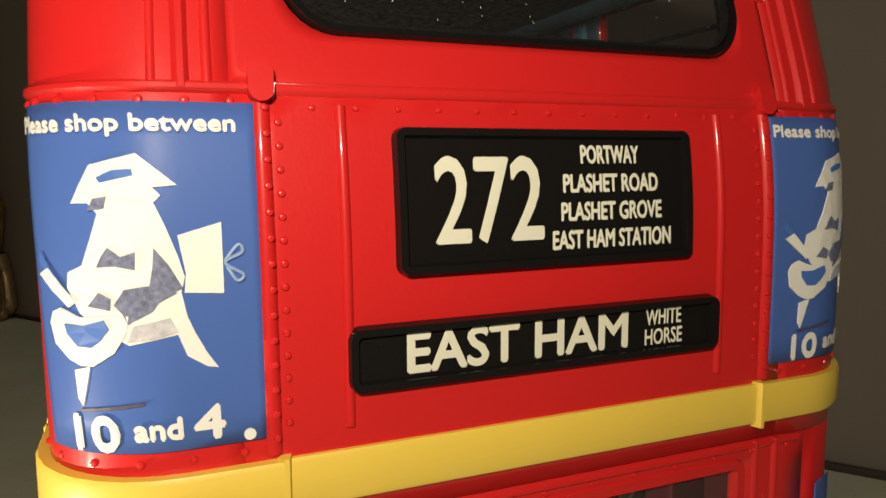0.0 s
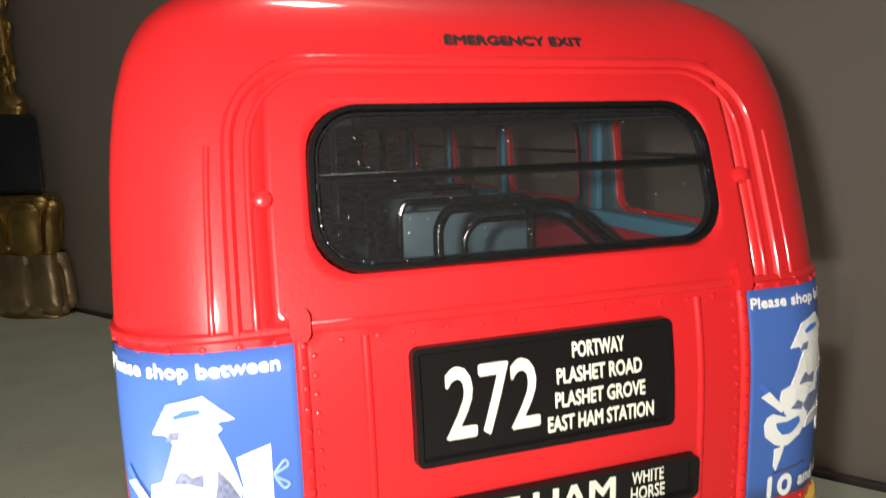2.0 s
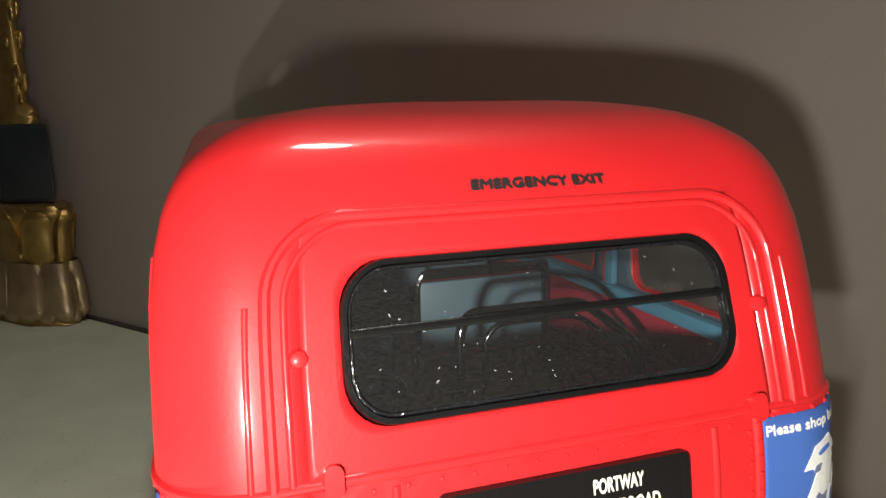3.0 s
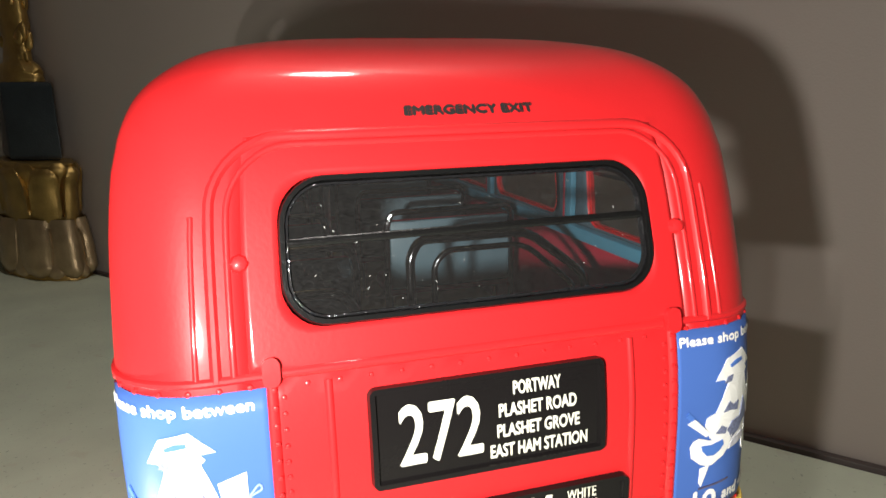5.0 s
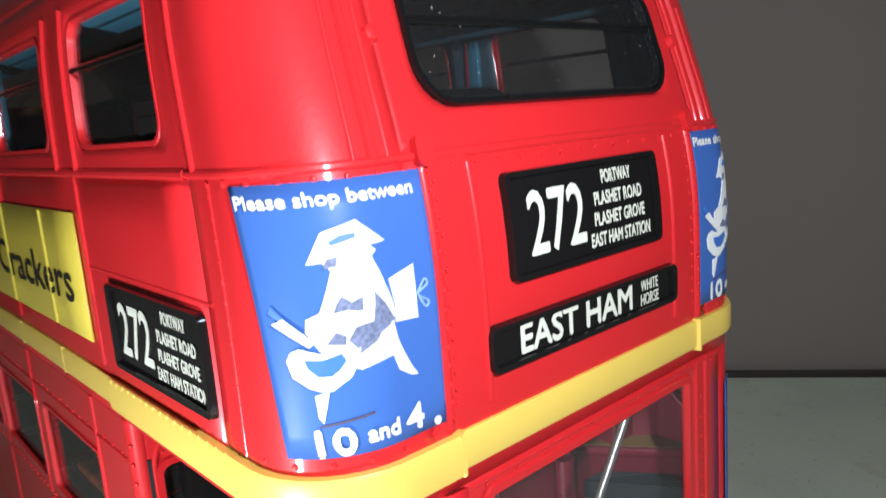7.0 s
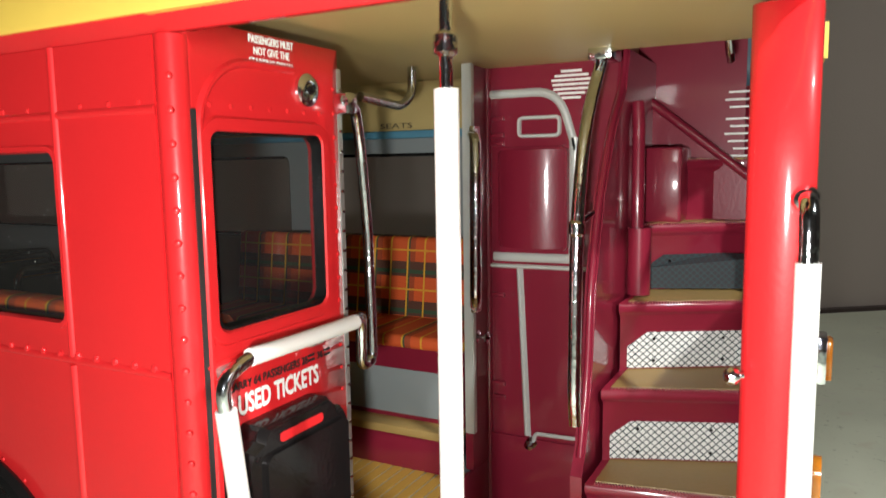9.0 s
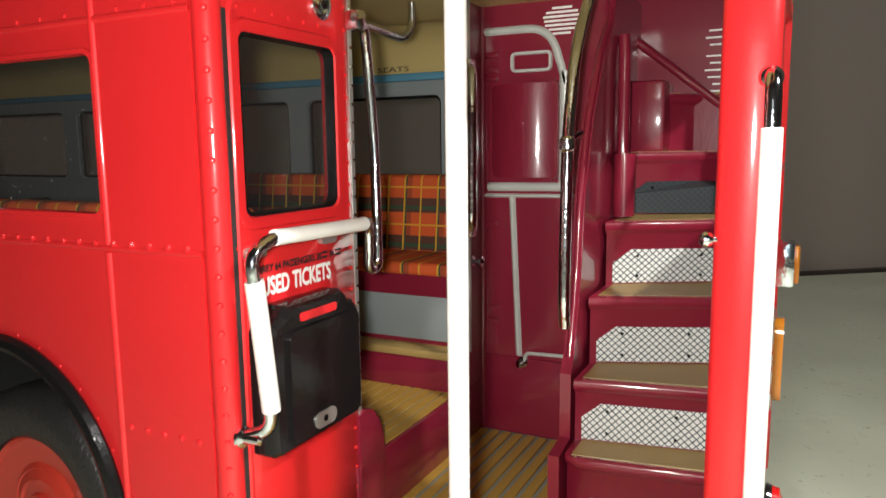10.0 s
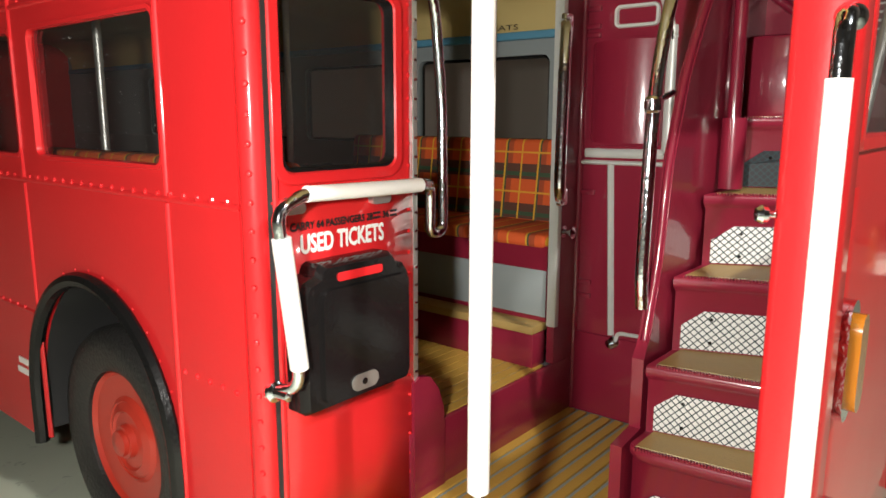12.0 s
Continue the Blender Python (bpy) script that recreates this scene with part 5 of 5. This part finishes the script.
# long seats over the wheels
def long_seat(s, x_front, y0, y1):
    seat = part("long_seat", boxed(*sorted((s * x_front, s * (x_front + 0.03))), y0, y1, 0.86, 1.24), MAROON, bus, "sideways bench seat in orange tartan cloth")
    part("kick_panel", boxed(*sorted((s * (x_front - 0.006), s * x_front)), y0, y1, 0.885, 1.12, 0.002), GREY, seat, "worn grey kick panel")
    part("ledge", boxed(*sorted((s * (x_front - 0.12), s * (x_front + 0.02))), y0, y1, 0.82, 0.862, 0.008), TAN, seat)
    part("ledge_riser", boxed(*sorted((s * (x_front - 0.11), s * x_front)), y0, y1, SALOON, 0.82, 0.004), MAROON, seat)
    part("cushion", boxed(*sorted((s * (x_front - 0.01), s * 0.93)), y0 + 0.01, y1, 1.225, 1.295, 0.025, 3), TARTAN, seat, "orange tartan cushion")
    bm = boxed(*sorted((s * 0.90, s * 1.02)), y0 + 0.01, y1, 1.27, 1.74 if s > 0 else 1.715, 0.03, 3)
    for v in bm.verts:
        v.co.x += s * (v.co.z - 1.27) * 0.12
    part("backrest", bm, TARTAN, seat, "orange tartan backrest")


long_seat(1, 0.50, 1.47, 3.3)
long_seat(-1, 0.62, 1.50, 3.3)


# cross seats of both decks
def cross_seat(x0, x1, y, z, shell, cloth):
    seat = part("bus_seat", boxed(x0, x1, y, y + 0.34, z + 0.30, z + 0.40, 0.03), cloth, bus, "bus seat with a dark-railed backrest")
    bm = boxed(x0 + 0.02, x1 - 0.02, y - 0.045, y - 0.02, z + 0.36, z + 0.80, 0.02)
    part("back_panel", bm, shell, seat, "pale blue seat back")
    part("backrest", boxed(x0 + 0.02, x1 - 0.02, y - 0.018, y + 0.04, z + 0.38, z + 0.80, 0.02), cloth, seat)
    part("seat_frame", tube(bmesh.new(), bent([(x0, y - 0.03, z + 0.2), (x0, y - 0.05, z + 0.78), (x0 + 0.03, y - 0.055, z + 0.86), (x1 - 0.03, y - 0.055, z + 0.86), (x1, y - 0.05, z + 0.78), (x1, y - 0.03, z + 0.2)], 0.06), 0.02, 8), GUNMETAL, seat, "dark glossy seat rail")
    for x in (x0 + 0.06, x1 - 0.06):
        part("leg", tube(bmesh.new(), [(x, y + 0.1, z), (x, y + 0.1, z + 0.31)], 0.02, 8), CHROME, seat)


UPPER = 2.76
for i in range(6):
    cross_seat(-1.08, -0.22, 1.35 + 0.95 * i, UPPER, PALE_BLUE, CRIMSON)
    cross_seat(0.14, 0.98, 2.20 + 0.95 * i, UPPER, PALE_BLUE, CRIMSON)
for i in range(4):
    for a, b in ((-1.1, -0.25), (0.25, 1.1)):
        cross_seat(a, b, 3.7 + 0.9 * i, SALOON, SEATBACK, TARTAN)
part("upper_floor", boxed(-0.86, 0.05, 0.06, 0.36, 2.60, UPPER), [CEIL], bus)
part("upper_floor", boxed(-1.17, 0.05, 0.36, 7.9, 2.60, UPPER), [CEIL], bus, "cream ceiling of the lower deck with the upper floor on it")
part("upper_floor", boxed(0.05, 1.17, 0.80, 7.9, 2.60, UPPER), [CEIL], bus)
part("upper_floor_lino", boxed(-1.16, 0.05, 0.36, 7.9, UPPER + 0.002, UPPER + 0.012), CHASSIS, bus)
part("stair_guard", boxed(0.02, 0.06, 0.10, 0.82, UPPER, 3.25, 0.01), CRIMSON, bus)
for s in (-1, 1):
    part("upper_lining", boxed(*sorted((s * 1.15, s * 1.172)), 0.55, 7.9, UPPER, 3.50, 0.004), CRIMSON, bus, "crimson lining under the windows")
    part("sill_trim", boxed(*sorted((s * 1.11, s * 1.172)), 0.50, 7.9, 3.50, 3.575, 0.012), LIGHTBLUE, bus, "blue window sill trim")
    part("cornice", boxed(*sorted((s * 0.90, s * 1.14)), 0.50, 7.9, 4.06, 4.12, 0.02), LIGHTBLUE, bus, "blue cornice above the windows")
    for w0, w1 in zip(UPPER_BAYS, UPPER_BAYS[1:]):
        m = (w0[1] + w1[0]) / 2
        part("pillar_trim", boxed(*sorted((s * 1.13, s * 1.165)), m - 0.06, m + 0.02, 3.575, 4.045, 0.006), LIGHTBLUE, bus)
        part("pillar_trim", boxed(*sorted((s * 1.13, s * 1.166)), m + 0.02, m + 0.045, 3.575, 4.045, 0.006), CRIMSON, bus)
    part("lower_cornice", boxed(*sorted((s * 1.12, s * 1.172)), 1.47, 7.9, 2.30, 2.345, 0.01), LIGHTBLUE, bus)
    bm = bmesh.new()
    grid(bm, lambda y, a: Vector((s * (1.17 - 0.25 * (1 - math.cos(a))), y, 2.345 + 0.25 * math.sin(a))), span(1.47, 7.9, 3), span(0, math.pi / 2, 8))
    part("ceiling_cove", bm, CEIL, bus)
    part("lower_lining", boxed(*sorted((s * 1.155, s * 1.174)), 1.5, 7.9, 1.26, 1.675, 0.003), GREY, bus)
    part("hand_pole", tube(bmesh.new(), [(s * 0.62, 3.55, SALOON), (s * 0.62, 3.55, 2.6)], 0.022, 10), STEEL, bus, "grey upright saloon pole")
part("platform_ceiling", boxed(-0.88, 0.36, 0.06, 0.36, 2.585, 2.598), CEIL, bus)
part("platform_ceiling", boxed(-1.16, 0.36, 0.36, 1.43, 2.585, 2.598), CEIL, bus, "chipped cream platform ceiling")
part("ceiling_hook", tube(bmesh.new(), bent([(-0.1, 1.62, 2.42), (0.22, 1.62, 2.40), (0.32, 1.62, 2.46), (0.32, 1.62, 2.58)], 0.08), 0.020, 10), CHROME, bus, "bent chrome hand hold")
bm = bmesh.new()
lettering(bm, "SEATS", lambda u, v, o=0.0: Vector((1.15 - o, u, v)), 2.32, 2.10, 2.36, 2.39, 0.003, 0.0)
part("lettering", bm, BLACKPRINT, bus, "small black word SEATS", smooth=0)

# rear of the upper deck: bench back, stair rails
part("rear_bench", boxed(-1.05, 0.0, 0.35, 0.62, UPPER, 3.12, 0.03), CRIMSON, bus, "crimson rear bench")
part("stair_top_rail", tube(bmesh.new(), bent([(-0.05, 0.85, UPPER), (-0.05, 0.88, 3.64), (0.0, 0.9, 3.71), (0.53, 0.9, 3.71), (0.84, 0.9, 3.47), (0.88, 0.9, UPPER)], 0.08), 0.022, 10), GUNMETAL, bus, "dark glossy stair guard rail")
part("stair_top_rail", tube(bmesh.new(), bent([(-0.70, 0.75, UPPER), (-0.70, 0.75, 3.50), (-0.62, 0.75, 3.55), (-0.40, 0.75, 3.55), (-0.33, 0.75, 3.48), (-0.33, 0.75, UPPER)], 0.08), 0.024, 10), GUNMETAL, bus)
part("stair_top_rail", tube(bmesh.new(), bent([(0.06, 0.87, UPPER), (0.06, 0.87, 3.60), (0.12, 0.87, 3.66), (0.50, 0.87, 3.66), (0.78, 0.87, 3.42), (0.80, 0.87, UPPER)], 0.08), 0.014, 10), GUNMETAL, bus)
part("upper_hand_pole", tube(bmesh.new(), [(-0.2, 2.3, UPPER), (-0.2, 2.3, 4.5)], 0.02, 10), STEEL, bus)


# ---- the gilded statue on its lotus base, on the table by the wall ----
def statue():
    """One plain mesh: two rows of petals, a dark block, rough gilded folds above."""
    bm = bmesh.new()
    cx, cy = -5.75, 16.1
    def arch_petal(a, r, z0, z1, wide, deep, lean, mat, taper):
        """A broad petal with a rounded tip, a bulging body and a raised, rolled rim."""
        rows = []
        for i in range(15):
            t = i / 14
            w = wide * (1 - (0.97 * t) ** taper) ** 0.5
            row = []
            for j in range(15):
                k = (j / 14 - 0.5) * 2
                edge = max(abs(k) if t > 0.15 else abs(k) * 0.8, t)
                rise = math.exp(-((edge - 0.86) / 0.09) ** 2)
                out = r + deep * (1 - k * k * 0.8) * math.sin(math.pi * min(1, 0.2 + t * 0.62)) + lean * t * t + 0.075 * rise - (0.10 if edge > 0.97 else 0)
                row.append(bm.verts.new((cx + out * math.cos(a + k * w / r), cy + out * math.sin(a + k * w / r), z0 + (z1 - z0) * t)))
            rows.append(row)
        for p, q in zip(rows, rows[1:]):
            for j in range(14):
                bm.faces.new((p[j], p[j + 1], q[j + 1], q[j])).material_index = mat
    n = 8
    for i in range(n):
        a = 2 * math.pi * i / n
        arch_petal(a, 1.52, 1.30, 2.60, 0.62, 0.14, 0.24, 0, 5)
        arch_petal(a + math.pi / n, 1.48, 1.35, 2.70, 0.52, 0.02, 0.24, 0, 5)
        arch_petal(a + math.pi / n, 1.50, 1.42, 0.06, 0.63, 0.42, 0.16, 2, 6)
        arch_petal(a, 1.48, 1.35, 0.02, 0.52, 0.22, 0.20, 2, 6)
    lathe(bm, [(0.0, 0.0), (1.75, 0.0), (1.7, 0.25), (1.5, 1.1), (1.45, 1.3), (1.5, 2.0), (1.6, 2.66), (1.5, 2.72), (0.0, 2.74)], (cx, cy, 0), (0, 0, 1), 40)
    before = set(bm.faces)
    box(bm, cx - 1.0, cx + 1.0, cy - 1.0, cy + 1.0, 2.74, 4.45, 0.12, 2)
    for f in set(bm.faces) - before:
        f.material_index = 1
    rng = random.Random(4)
    lathe(bm, [(0.86, 4.45), (0.92, 4.56), (0.86, 4.66), (0.90, 4.74), (0.80, 4.88), (0.58, 4.98), (0.50, 5.5), (0.62, 5.9), (0.52, 6.5), (0.62, 7.4), (0.4, 8.6), (0.0, 9.0)], (cx, cy, 0), (0, 0, 1), 28)
    for i in range(34):
        a, z = rng.uniform(0, 6.28), rng.uniform(5.05, 8.0)
        r = 0.56 - 0.03 * (z - 4.7)
        got = bmesh.ops.create_icosphere(bm, subdivisions=2, radius=rng.uniform(0.10, 0.24))["verts"]
        for v in got:
            v.co = Vector((v.co.x, v.co.y, v.co.z * rng.uniform(0.9, 1.1))) + Vector((cx + r * math.cos(a), cy + r * math.sin(a), z))
    for v in bm.verts:
        v.co += noise.noise_vector(v.co * 2.1) * (0.09 if v.co.z > 2.95 else 0.035)
    turn = Matrix((WALL_T, WALL_N, (0, 0, 1)))
    for v in bm.verts:
        p = turn @ (v.co - Vector((cx, cy, 0)))
        v.co = Vector((-5.10, 17.75, 0)) + turn.transposed() @ Vector((p.x * 0.96, p.y * 0.42, p.z * 1.03))
    return part("statue", bm, [GOLD, material("dark_stone", (0.02, 0.026, 0.03), 0.35, vary=0.5, bump=0.4, fine=500), material("pale_gilt", (0.46, 0.34, 0.20), 0.36, metal=0.75, vary=0.45, scale=500, bump=0.3, fine=700)], None, smooth=50)


tagged(statue(), "gilded figure on a dark block and golden lotus base", "statue")
